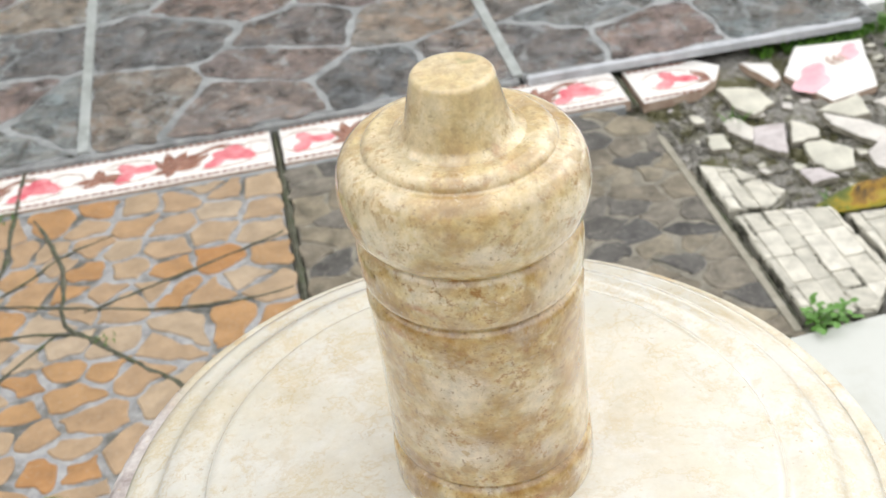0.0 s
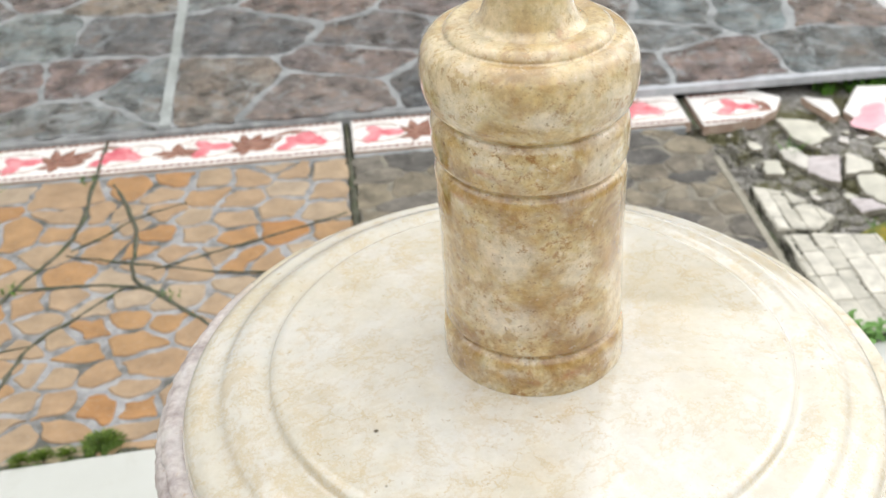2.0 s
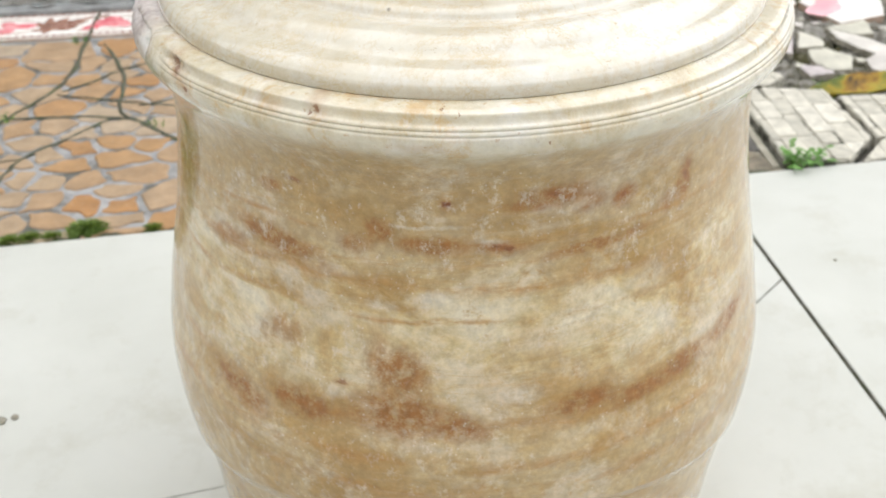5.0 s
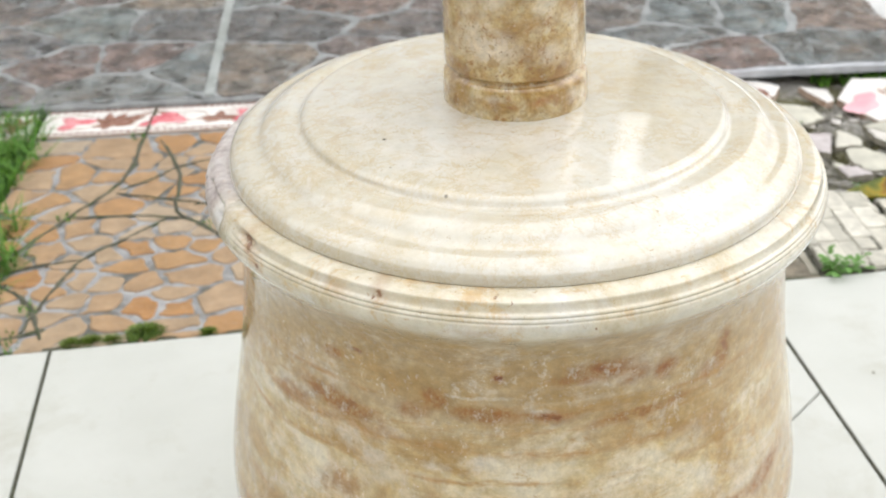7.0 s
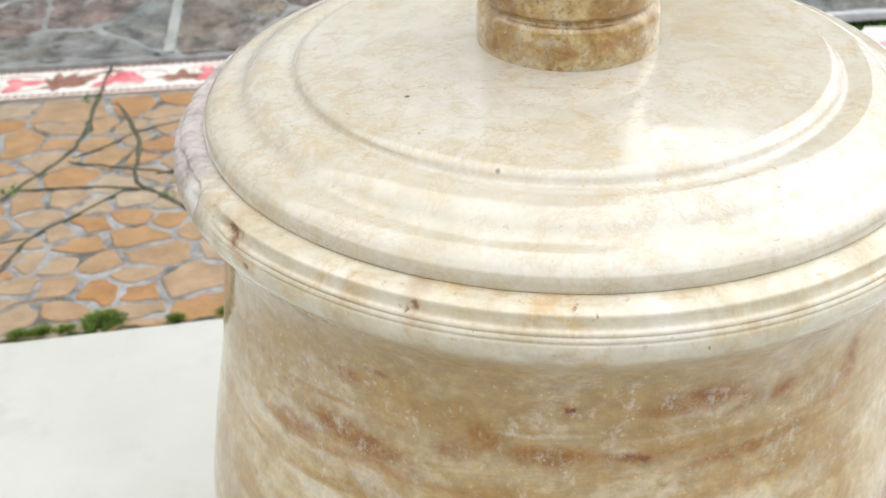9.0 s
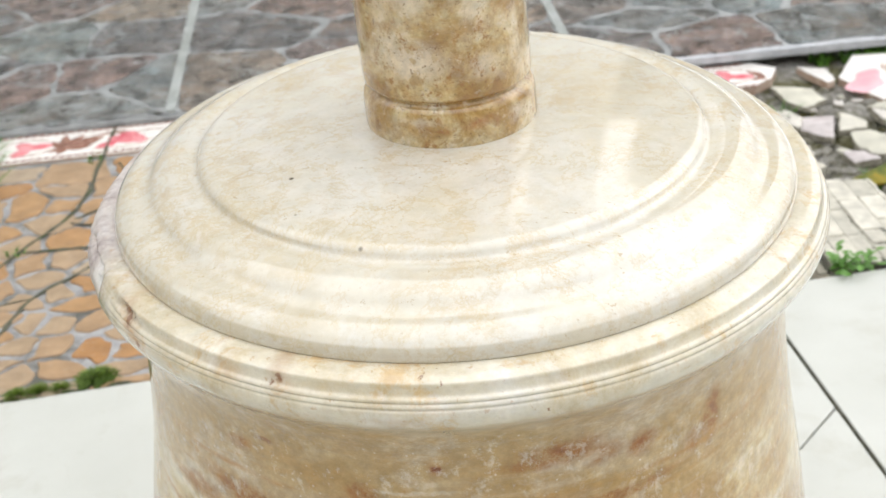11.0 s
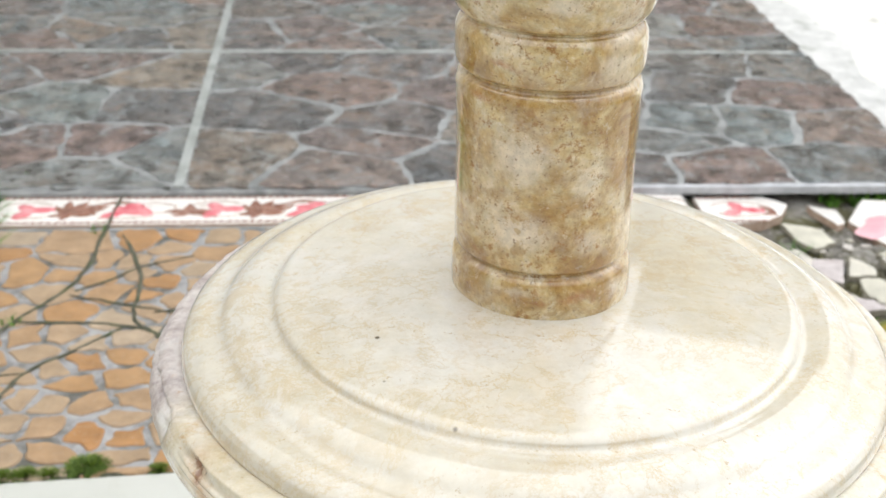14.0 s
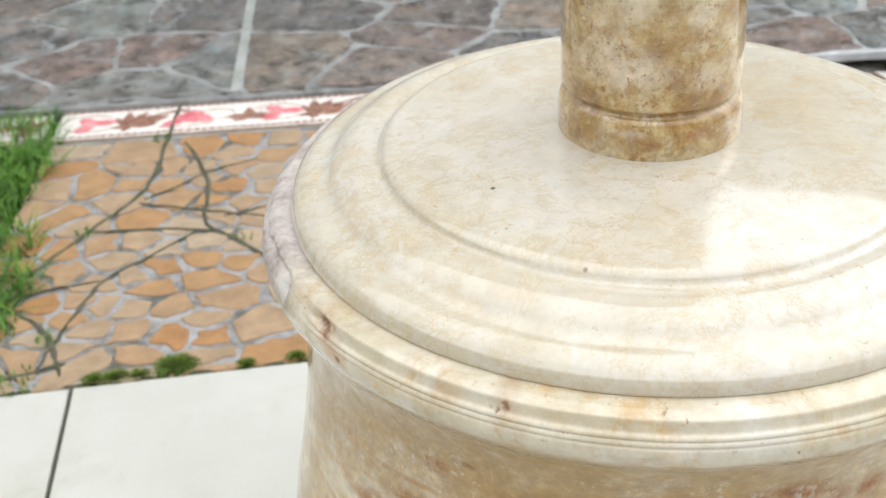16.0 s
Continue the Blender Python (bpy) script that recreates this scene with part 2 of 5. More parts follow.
    col = k.mix(k.math('MULTIPLY', k.ramp(thin, (0.0, 1.0), (0.014, 0.0)), 0.3), col, (0.419, 0.236, 0.0729))
    crumb = k.ramp(k.noise(150, 7, 0.8, 0.2), (0.40, 0.35), (0.56, 1.0))
    for uu, zz, ru, rz, turn, amount in PALE:
        col = k.mix(k.math('MULTIPLY', k.math('MULTIPLY', oval(k, flat, uu, zz, ru, rz, turn), crumb), amount), col, (0.623, 0.569, 0.47))
    for uu, zz, ru, rz, turn, amount in RUST:
        col = k.mix(k.math('MULTIPLY', k.math('MULTIPLY', oval(k, flat, uu, zz, ru * 1.35, rz * 1.6, turn, 0.75), crumb), min(1.0, amount * 1.45)), col, (0.27, 0.115, 0.026))
    rusty = k.ramp(k.noise(85, 8, 0.78), (0.58, 0.0), (0.66, 1.0))
    col = k.mix(k.math('MULTIPLY', rusty, 0.65), col, (0.391, 0.223, 0.0729))
    for uu, zz, ru, rz, turn, amount in DARK:
        col = k.mix(k.math('MULTIPLY', oval(k, flat, uu, zz, ru * 2.2, rz * 2.2, turn, 1.0), 0.7 * amount), col, (0.298, 0.123, 0.0365))
        col = k.mix(k.math('MULTIPLY', oval(k, flat, uu, zz, ru, rz, turn, 0.6), amount), col, (0.19, 0.062, 0.018))
    # white crumbs of crystal, scattered and in drifts
    fleck = k.ramp(k.noise(150, 8, 0.8, 0.1, k.coords(scale=(1, 1, 0.7))), (0.55, 0.0), (0.61, 1.0))
    zone = k.ramp(k.noise(15, 5, 0.6, 0.2, k.coords(scale=(1, 1, 2.2), loc=(2, 5, 1))), (0.44, 0.10), (0.58, 1.0))
    col = k.mix(k.math('MULTIPLY', k.math('MULTIPLY', fleck, 0.45), zone), col, (0.688, 0.621, 0.518))
    dot = k.ramp(k.voro(330), (0.10, 1.0), (0.17, 0.0))
    sparse = k.ramp(k.noise(60, 4, 0.6, 0, k.coords(loc=(5, 5, 2))), (0.50, 0.0), (0.58, 1.0))
    col = k.mix(k.math('MULTIPLY', k.math('MULTIPLY', dot, sparse), 0.55), col, (0.707, 0.639, 0.535))
    col = k.grain(col, 210, 0.16, 5)
    # the paler crown, with rusty veins and a stretch left rough and lilac
    crown = k.ramp(k.math('ADD', height, k.math('MULTIPLY', k.math('SUBTRACT', k.noise(14, 6, 0.7), 0.5), 0.016)), (0.313, 0.0), (0.3245, 1.0))
    cream = k.ramp(k.noise(24, 8, 0.74, 0.3), (0.34, (0.47, 0.37, 0.215)), (0.44, (0.545, 0.475, 0.335)), (0.54, (0.605, 0.56, 0.445)), (0.68, (0.66, 0.635, 0.555)))
    rust = k.ramp(k.noise(44, 8, 0.76, 0.3), (0.54, 0.0), (0.63, 1.0))
    cream = k.mix(k.math('MULTIPLY', rust, 0.6), cream, (0.52, 0.33, 0.13))
    milk = k.ramp(k.noise(30, 7, 0.7, 0.3, k.coords(loc=(8, 2, 2))), (0.54, 0.0), (0.64, 1.0))
    cream = k.mix(k.math('MULTIPLY', milk, 0.6), cream, (0.68, 0.665, 0.62))
    wide = k.n.new("ShaderNodeSeparateXYZ")
    k.l.new(flat, wide.inputs[0])
    rough_patch = k.math('MULTIPLY', k.ramp(k.math('MULTIPLY', wide.outputs["X"], -1.0), (0.152, 0.0), (0.178, 1.0), (0.29, 1.0), (0.31, 0.0)), k.ramp(height, (0.319, 0.0), (0.325, 1.0)))
    lilac = k.ramp(k.noise(80, 7, 0.72), (0.34, (0.28, 0.235, 0.225)), (0.46, (0.44, 0.39, 0.375)), (0.55, (0.54, 0.50, 0.48)), (0.68, (0.63, 0.605, 0.575)))
    cream = k.mix(rough_patch, cream, lilac)
    cream = k.mix(k.math('MULTIPLY', oval(k, flat, -0.1665, 0.3325, 0.0085, 0.0055, -20, 0.9), 0.85), cream, (0.72, 0.715, 0.70))
    for uu, zz, ru, rz, turn, amount in ((-0.1360, 0.3335, 0.0085, 0.0048, -25, 0.9), (-0.1269, 0.3276, 0.006, 0.0040, -10, 0.8), (-0.0676, 0.3360, 0.0042, 0.0060, 10, 0.75), (-0.0850, 0.3335, 0.0060, 0.0035, 0, 0.55), (-0.145, 0.325, 0.010, 0.003, 0, 0.5), (-0.03, 0.325, 0.010, 0.002, 0, 0.5)):
        cream = k.mix(k.math('MULTIPLY', oval(k, flat, uu, zz, ru * 1.5, rz * 1.5, turn, 1.0), 0.75 * amount), cream, (0.43, 0.285, 0.175))
    for uu, zz, ru, rz in ((-0.1372, 0.3345, 0.0042, 0.0022), (-0.134, 0.3325, 0.0030, 0.0016), (-0.0674, 0.3350, 0.0020, 0.0018), (-0.0700, 0.3335, 0.0010, 0.0012), (-0.0235, 0.3372, 0.0007, 0.0006), (-0.0185, 0.3366, 0.0006, 0.0005), (0.0120, 0.3262, 0.0011, 0.0008), (-0.1262, 0.3278, 0.0022, 0.0014)):
        cream = k.mix(k.math('MULTIPLY', oval(k, flat, uu, zz, ru, rz, 0, 0.7), 0.85), cream, (0.21, 0.095, 0.045))
    specks = k.ramp(k.noise(300, 5, 0.7, 0, k.coords(loc=(6, 1, 3))), (0.62, 0.0), (0.68, 1.0))
    cream = k.mix(k.math('MULTIPLY', specks, 0.5), cream, (0.40, 0.24, 0.11))
    cream = k.grain(cream, 120, 0.09)
    col = k.mix(crown, col, cream)
    k.set("Coat Weight", k.mix(rough_patch, k.mix(crown, 0.2, 1.0), 0.15))
    k.set("Base Color", col)
    k.set("Subsurface Weight", 0.10)
    k.set("Subsurface Radius", (0.010, 0.007, 0.004))
    k.set("Subsurface Scale", 0.4)
    k.set("Roughness", k.mix(rough_patch, k.ramp(k.noise(60, 6, 0.7), (0.35, 0.05), (0.7, 0.18)), 0.55))
    pits = k.math('MULTIPLY', k.ramp(k.noise(400, 1, 0.5), (0.64, 0.0), (0.74, -1.5)), k.ramp(k.noise(45, 4, 0.6, 0, k.coords(loc=(4, 4, 9))), (0.40, 0.15), (0.56, 1.0)))
    chips = k.math('MULTIPLY', k.math('MULTIPLY', fleck, zone), -0.5)
    gnarl = k.math('MULTIPLY', k.math('MULTIPLY', k.noise(170, 6, 0.75), rough_patch), 9.0)
    k.bump(k.math('ADD', k.math('ADD', k.math('ADD', k.math('MULTIPLY', k.noise(180, 2, 0.5), 0.6), k.math('MULTIPLY', k.noise(50, 2, 0.5), 1.2)), k.math('ADD', k.math('MULTIPLY', pits, 1.4), chips)), gnarl), 0.24, 0.0008, True)
    return k.m


def onyx_lid():
    """Pale milky onyx with faint honey veins, crazing and specks."""
    k = Mat("onyx_lid", 0.10, 0.9)
    k.set("Coat Weight", 0.9)
    k.set("Coat Roughness", 0.04)
    n1 = k.noise(13, 8, 0.70, 0.25)
    col = k.ramp(n1, (0.30, (0.517, 0.449, 0.321)), (0.40, (0.561, 0.514, 0.402)), (0.50, (0.587, 0.558, 0.473)), (0.64, (0.61, 0.597, 0.545)))
    vein = k.math('ABSOLUTE', k.math('SUBTRACT', k.noise(22, 8, 0.72, 0.25), 0.5))
    col = k.mix(k.math('MULTIPLY', k.ramp(vein, (0.0, 1.0), (0.022, 0.0)), 0.5), col, (0.508, 0.407, 0.245))
    flake = k.ramp(k.noise(70, 9, 0.82, 0.3), (0.50, 0.0), (0.57, 1.0))
    patch = k.ramp(k.noise(12, 5), (0.42, 0.15), (0.58, 1.0))
    col = k.mix(k.math('MULTIPLY', k.math('MULTIPLY', flake, 0.62), patch), col, (0.525, 0.432, 0.283))
    white = k.ramp(k.noise(46, 9, 0.80, 0.3, k.coords(loc=(4, 2, 6))), (0.53, 0.0), (0.60, 1.0))
    col = k.mix(k.math('MULTIPLY', white, 0.5), col, (0.627, 0.614, 0.571))
    # curved cracks within the stone, where a flake catches the light
    bent = k.n.new("ShaderNodeVectorMath")
    k.l.new(k.coords(), bent.inputs[0])
    sway = k.n.new("ShaderNodeCombineXYZ")
    k.l.new(k.math('MULTIPLY', k.noise(45, 5, 0.7), 0.03), sway.inputs["X"])
    k.l.new(k.math('MULTIPLY', k.noise(45, 5, 0.7, 0, k.coords(loc=(1, 9, 4))), 0.03), sway.inputs["Y"])
    k.l.new(sway.outputs[0], bent.inputs[1])
    edge = k.voro(85, 'DISTANCE_TO_EDGE', bent.outputs[0])
    broken = k.ramp(k.noise(40, 5, 0.6, 0, k.coords(loc=(2, 2, 8))), (0.52, 0.0), (0.60, 1.0))
    craze = k.math('MULTIPLY', k.ramp(edge, (0.0, 1.0), (0.05, 0.0)), broken)
    col = k.mix(k.math('MULTIPLY', craze, 0.5), col, (0.495, 0.38, 0.212))
    speck = k.ramp(k.noise(340, 4, 0.7), (0.63, 0.0), (0.68, 1.0))
    col = k.mix(k.math('MULTIPLY', k.math('MULTIPLY', speck, 0.6), k.ramp(k.noise(18, 3), (0.46, 0.0), (0.58, 1.0))), col, (0.353, 0.251, 0.127))
    for c, r in (((-0.0607, -0.0393, 0.3594), 0.0012), ((-0.0593, -0.0646, 0.3591), 0.0009), ((-0.0381, -0.0887, 0.3560), 0.0012)):
        col = k.mix(k.spot(c, r, 0.6, 0.001), col, (0.10, 0.08, 0.05))
    col = k.grain(col, 95, 0.055)
    k.set("Base Color", col)
    k.set("Subsurface Weight", 0.12)
    k.set("Subsurface Radius", (0.012, 0.010, 0.007))
    k.set("Subsurface Scale", 0.4)
    k.set("Roughness", k.ramp(k.noise(80, 7, 0.7), (0.35, 0.04), (0.7, 0.16)))
    pits = k.ramp(k.noise(380, 1, 0.5), (0.66, 0.0), (0.76, -1.0))
    k.bump(k.math('ADD', k.math('ADD', k.math('ADD', k.math('MULTIPLY', k.noise(130, 2, 0.4), 0.5), k.math('MULTIPLY', k.noise(30, 2, 0.4), 1.2)), k.math('MULTIPLY', craze, 0.5)), pits), 0.10, 0.0008)
    return k.m


def onyx_handle():
    """Mottled honey onyx, cloudy white in places, with brown specks."""
    k = Mat("onyx_handle", 0.08, 0.6)
    k.set("Coat Weight", 0.7)
    k.set("Coat Roughness", 0.03)
    u, height, flat = cylinder_coords(k, 0.032, 130, 0.010)
    n1 = k.noise(60, 7, 0.68, 0.4)
    col = k.ramp(n1, (0.38, (0.288, 0.157, 0.0393)), (0.44, (0.392, 0.249, 0.0824)), (0.50, (0.475, 0.336, 0.141)), (0.56, (0.559, 0.436, 0.228)), (0.63, (0.624, 0.527, 0.345)))
    cloud = k.ramp(k.noise(25, 8, 0.66, 0.3, k.coords(loc=(1.3, 4.1, 2.2))), (0.46, 0.0), (0.57, 1.0))
    col = k.mix(k.math('MULTIPLY', cloud, 0.55), col, (0.671, 0.584, 0.447))
    crumb = k.ramp(k.noise(210, 7, 0.8, 0.2), (0.40, 0.35), (0.56, 1.0))
    # clouds and honey patches where they lie on the column and along its grooves
    for uu, zz, ru, rz, turn, amount in ((-0.012, 0.4240, 0.014, 0.013, 20, 0.75), (-0.012, 0.3950, 0.018, 0.011, 0, 0.85), (0.012, 0.3920, 0.010, 0.008, 0, 0.55), (0.010, 0.4180, 0.012, 0.009, 20, 0.5), (-0.004, 0.4770, 0.007, 0.005, 0, 0.75), (-0.016, 0.4640, 0.010, 0.006, 0, 0.4), (0.012, 0.4560, 0.010, 0.004, 0, 0.35), (0.024, 0.3700, 0.007, 0.006, 0, 0.6), (-0.012, 0.3720, 0.010, 0.003, 0, 0.5)):
        col = k.mix(k.math('MULTIPLY', oval(k, flat, uu, zz, ru, rz, turn, 0.9), amount), col, (0.708, 0.632, 0.507))
    for uu, zz, ru, rz, turn, amount in ((-0.030, 0.4260, 0.011, 0.020, 0, 0.7), (-0.022, 0.4080, 0.014, 0.006, 10, 0.65), (0.004, 0.4070, 0.016, 0.006, -5, 0.6), (0.024, 0.4200, 0.013, 0.020, -20, 0.65), (0.030, 0.4020, 0.008, 0.014, 0, 0.55), (0.016, 0.4300, 0.014, 0.006, 0, 0.55), (0.016, 0.4730, 0.014, 0.007, 10, 0.5), (-0.022, 0.4440, 0.014, 0.004, -6, 0.7), (-0.026, 0.3680, 0.012, 0.008, 0, 0.6), (0.004, 0.3790, 0.030, 0.0025, 0, 0.5), (0.0, 0.4480, 0.040, 0.0030, 0, 0.5)):
        col = k.mix(k.math('MULTIPLY', k.math('MULTIPLY', oval(k, flat, uu, zz, ru, rz, turn, 1.0), crumb), min(1.0, 1.3 * amount)), col, (0.336, 0.187, 0.0511))
    blobs = k.math('MULTIPLY', k.ramp(k.noise(130, 4, 0.55, 0.3, k.coords(loc=(0.28, 0.0872, 0.549))), (0.56, 0.0), (0.60, 1.0)), k.ramp(k.noise(24, 3, 0.5, 0, k.coords(loc=(7, 3, 2))), (0.46, 0.0), (0.56, 1.0)))
    col = k.mix(k.math('MULTIPLY', blobs, 0.6), col, (0.392, 0.249, 0.0824))
    spk = k.ramp(k.noise(280, 7, 0.8), (0.54, 0.0), (0.60, 1.0))
    col = k.mix(k.math('MULTIPLY', k.math('MULTIPLY', spk, 0.95), k.ramp(k.noise(50, 5), (0.42, 0.15), (0.55, 1.0))), col, (0.308, 0.157, 0.0471))
    chip = k.ramp(k.noise(330, 5, 0.75, 0.5, k.coords(loc=(2, 8, 5))), (0.60, 0.0), (0.65, 1.0))
    col = k.mix(k.math('MULTIPLY', chip, 0.40), col, (0.708, 0.627, 0.487))
    fine = k.ramp(k.noise(620, 4, 0.7), (0.60, 0.0), (0.66, 1.0))
    col = k.mix(k.math('MULTIPLY', fine, 0.7), col, (0.16, 0.078, 0.027))
    tip = k.ramp(k.math('ADD', height, k.math('MULTIPLY', k.math('SUBTRACT', k.noise(60, 5), 0.5), 0.03)), (0.470, 0.0), (0.485, 0.18), (0.508, 0.55))
    col = k.mix(tip, col, (0.652, 0.549, 0.333))
    for uu, zz, ru, rz, turn, amount in ((0.0085, 0.3705, 0.0085, 0.0040, 8, 0.9), (-0.004, 0.3685, 0.0030, 0.0022, 0, 0.8), (0.015, 0.3690, 0.0022, 0.0036, 0, 0.7), (-0.0175, 0.4555, 0.0070, 0.0022, -12, 0.85), (-0.026, 0.4420, 0.006, 0.0024, -12, 0.7), (0.004, 0.4955, 0.0030, 0.0022, 0, 0.5)):
        col = k.mix(k.math('MULTIPLY', k.math('MULTIPLY', oval(k, flat, uu, zz, ru, rz, turn, 1.0), crumb), amount), col, (0.336, 0.127, 0.0393))
    col = k.grain(col, 230, 0.17, 5)
    for c, r, s in (((0.0005, -0.0105, 0.5128), 0.0026, (0.7, 2.2, 1)), ((-0.0015, -0.0085, 0.5130), 0.0012, (1, 1, 1))):
        col = k.mix(k.math('MULTIPLY', k.spot(c, r, 0.6, r * 1.2, s, 700), 0.7), col, (0.34, 0.33, 0.16))
    k.set("Base Color", col)
    k.set("Subsurface Weight", 0.12)
    k.set("Subsurface Radius", (0.008, 0.005, 0.0025))
    k.set("Subsurface Scale", 0.6)
    k.set("Roughness", k.ramp(k.noise(90, 6, 0.7), (0.35, 0.04), (0.7, 0.13)))
    k.bump(k.math('ADD', k.math('ADD', k.math('MULTIPLY', k.noise(240, 2, 0.5), 0.7), k.math('MULTIPLY', k.noise(85, 2, 0.5), 1.4)), k.math('MULTIPLY', k.ramp(k.noise(420, 1, 0.5), (0.66, 0.0), (0.74, -1.0)), 3.0)), 0.2, 0.0007)
    return k.m


def stone_mat(name, stops, grain=220, rough=0.5, mott=0.3, moff=60, bump=0.25, gloss=0.4):
    """A stone or tile face whose colour varies from piece to piece and is mottled within each."""
    k = Mat(name, rough, gloss)
    base = k.ramp(k.random(), *stops)
    hv = k.n.new("ShaderNodeHueSaturation")
    k.l.new(base, hv.inputs["Color"])
    k.l.new(k.ramp(k.noise(moff, 5, 0.65), (0.3, 1.0 - mott), (0.7, 1.0 + mott)), hv.inputs["Value"])
    col = k.mix(k.math('MULTIPLY', k.ramp(k.noise(grain, 3, 0.6), (0.55, 0.0), (0.75, 1.0)), 0.35), hv.outputs[0], (0.42, 0.38, 0.33))
    k.set("Base Color", col)
    k.set("Roughness", k.ramp(k.noise(moff * 0.7, 4), (0.3, max(rough - 0.12, 0.05)), (0.7, rough + 0.12)))
    k.bump(k.math('ADD', k.noise(grain, 4, 0.65), k.noise(moff, 4, 0.6)), bump, 0.0012)
    return k.m


def plain_mat(name, a, b, scale=40, rough=0.6, bump=0.3, dist=0.001, dirt=None, dirt_amt=0.5, dscale=14, gloss=0.4, dlo=0.52, dhi=0.7):
    """Two close tones, mottled, with optional dirt at a larger scale."""
    k = Mat(name, rough, gloss)
    col = k.ramp(k.noise(scale, 6, 0.62, 0.2), (0.32, a), (0.68, b))
    if dirt:
        col = k.mix(k.math('MULTIPLY', k.ramp(k.noise(dscale, 6, 0.7, 0.3), (dlo, 0.0), (dhi, 1.0)), dirt_amt), col, dirt)
    k.set("Base Color", col)
    k.set("Roughness", k.ramp(k.noise(scale * 0.8, 4), (0.3, max(rough - 0.1, 0.05)), (0.7, min(rough + 0.12, 1.0))))
    k.bump(k.noise(scale * 4, 5, 0.65), bump, dist)
    return k.m


M_BODY, M_LID, M_HANDLE = onyx_body(), onyx_lid(), onyx_handle()
M_ORANGE = stone_mat("orange_stone", ((0.0, (0.37, 0.185, 0.07)), (0.2, (0.365, 0.22, 0.105)), (0.5, (0.36, 0.25, 0.155)), (0.8, (0.37, 0.275, 0.18)), (1.0, (0.39, 0.31, 0.225))), 260, 0.42, 0.24, 40)
M_GREY = stone_mat("grey_stone", ((0.0, (0.072, 0.070, 0.068)), (0.3, (0.10, 0.094, 0.084)), (0.5, (0.165, 0.142, 0.105)), (0.75, (0.22, 0.19, 0.135)), (1.0, (0.13, 0.12, 0.105))), 200, 0.4, 0.55, 42)
M_GROUT_O = plain_mat("orange_tile_grout", (0.25, 0.255, 0.265), (0.42, 0.42, 0.42), 90, 0.7, 0.4, 0.001, (0.085, 0.085, 0.07), 0.9, 20, 0.4, 0.46, 0.62)
M_GROUT_G = plain_mat("grey_tile_grout", (0.15, 0.14, 0.115), (0.29, 0.27, 0.22), 60, 0.7, 0.4, 0.001, (0.10, 0.095, 0.07), 0.7, 24)
M_GROUT_S = plain_mat("slate_grout", (0.25, 0.265, 0.27), (0.39, 0.405, 0.41), 60, 0.6, 0.4, 0.001, (0.13, 0.14, 0.14), 0.7, 14, 0.4, 0.46, 0.62)
M_JOINT_S = plain_mat("slate_tile_joint", (0.31, 0.335, 0.33), (0.45, 0.475, 0.47), 50, 0.6, 0.4, 0.001, (0.20, 0.22, 0.20), 0.6, 16, 0.4, 0.46, 0.62)
M_DIRT = plain_mat("mossy_dirt", (0.05, 0.045, 0.03), (0.17, 0.15, 0.11), 60, 0.9, 0.9, 0.004, (0.06, 0.075, 0.02), 0.8, 22)
M_MORTAR = plain_mat("old_mortar", (0.17, 0.16, 0.14), (0.46, 0.445, 0.41), 110, 0.9, 0.9, 0.004, (0.12, 0.115, 0.045), 0.9, 24, 0.3, 0.45, 0.58)
M_WHITE = plain_mat("white_tile", (0.515, 0.53, 0.495), (0.575, 0.59, 0.56), 8, 0.36, 0.05, 0.0005, (0.41, 0.405, 0.34), 0.55, 13, 0.4, 0.52, 0.72)
M_LIP = plain_mat("pale_mortar", (0.38, 0.40, 0.43), (0.56, 0.58, 0.61), 60, 0.6, 0.4, 0.001, (0.2, 0.2, 0.19), 0.4, 20)
M_BRICKBED = plain_mat("brick_joint", (0.34, 0.33, 0.28), (0.50, 0.48, 0.41), 45, 0.9, 0.6, 0.002, (0.06, 0.06, 0.045), 0.95, 42, 0.4, 0.49, 0.55)
M_JOINT = plain_mat("dark_joint", (0.05, 0.055, 0.042), (0.12, 0.12, 0.10), 80, 0.9, 0.6, 0.002, (0.08, 0.12, 0.03), 0.5, 30)
M_GLAZE = plain_mat("white_glaze", (0.74, 0.72, 0.69), (0.82, 0.80, 0.78), 20, 0.16, 0.08, 0.0006, (0.55, 0.48, 0.42), 0.3, 25, 0.5)
M_RED = plain_mat("red_glaze", (0.60, 0.07, 0.11), (0.77, 0.38, 0.40), 45, 0.2, 0.1, 0.0005, None, 0.5, 25, 0.5)
M_PINK = plain_mat("pink_glaze", (0.76, 0.36, 0.42), (0.80, 0.52, 0.56), 40, 0.2, 0.1, 0.0005, None, 0.5, 25, 0.5)
M_BROWN = plain_mat("brown_glaze", (0.19, 0.085, 0.06), (0.36, 0.19, 0.14), 90, 0.25, 0.1, 0.0005, None, 0.5, 25, 0.5)
M_BEAD = plain_mat("bead_brown", (0.30, 0.17, 0.12), (0.62, 0.52, 0.46), 190, 0.3, 0.1, 0.0005)
M_EDGE = plain_mat("tile_biscuit", (0.36, 0.25, 0.19), (0.52, 0.42, 0.34), 90, 0.8, 0.4, 0.001)
M_SHARD = stone_mat("cream_shard", ((0.0, (0.50, 0.49, 0.42)), (0.5, (0.58, 0.565, 0.48)), (0.8, (0.55, 0.52, 0.50)), (1.0, (0.63, 0.615, 0.55))), 200, 0.55, 0.22, 38, 0.45)
M_SHARDSIDE = plain_mat("shard_side", (0.20, 0.185, 0.15), (0.42, 0.40, 0.33), 90, 0.9, 0.6, 0.002)
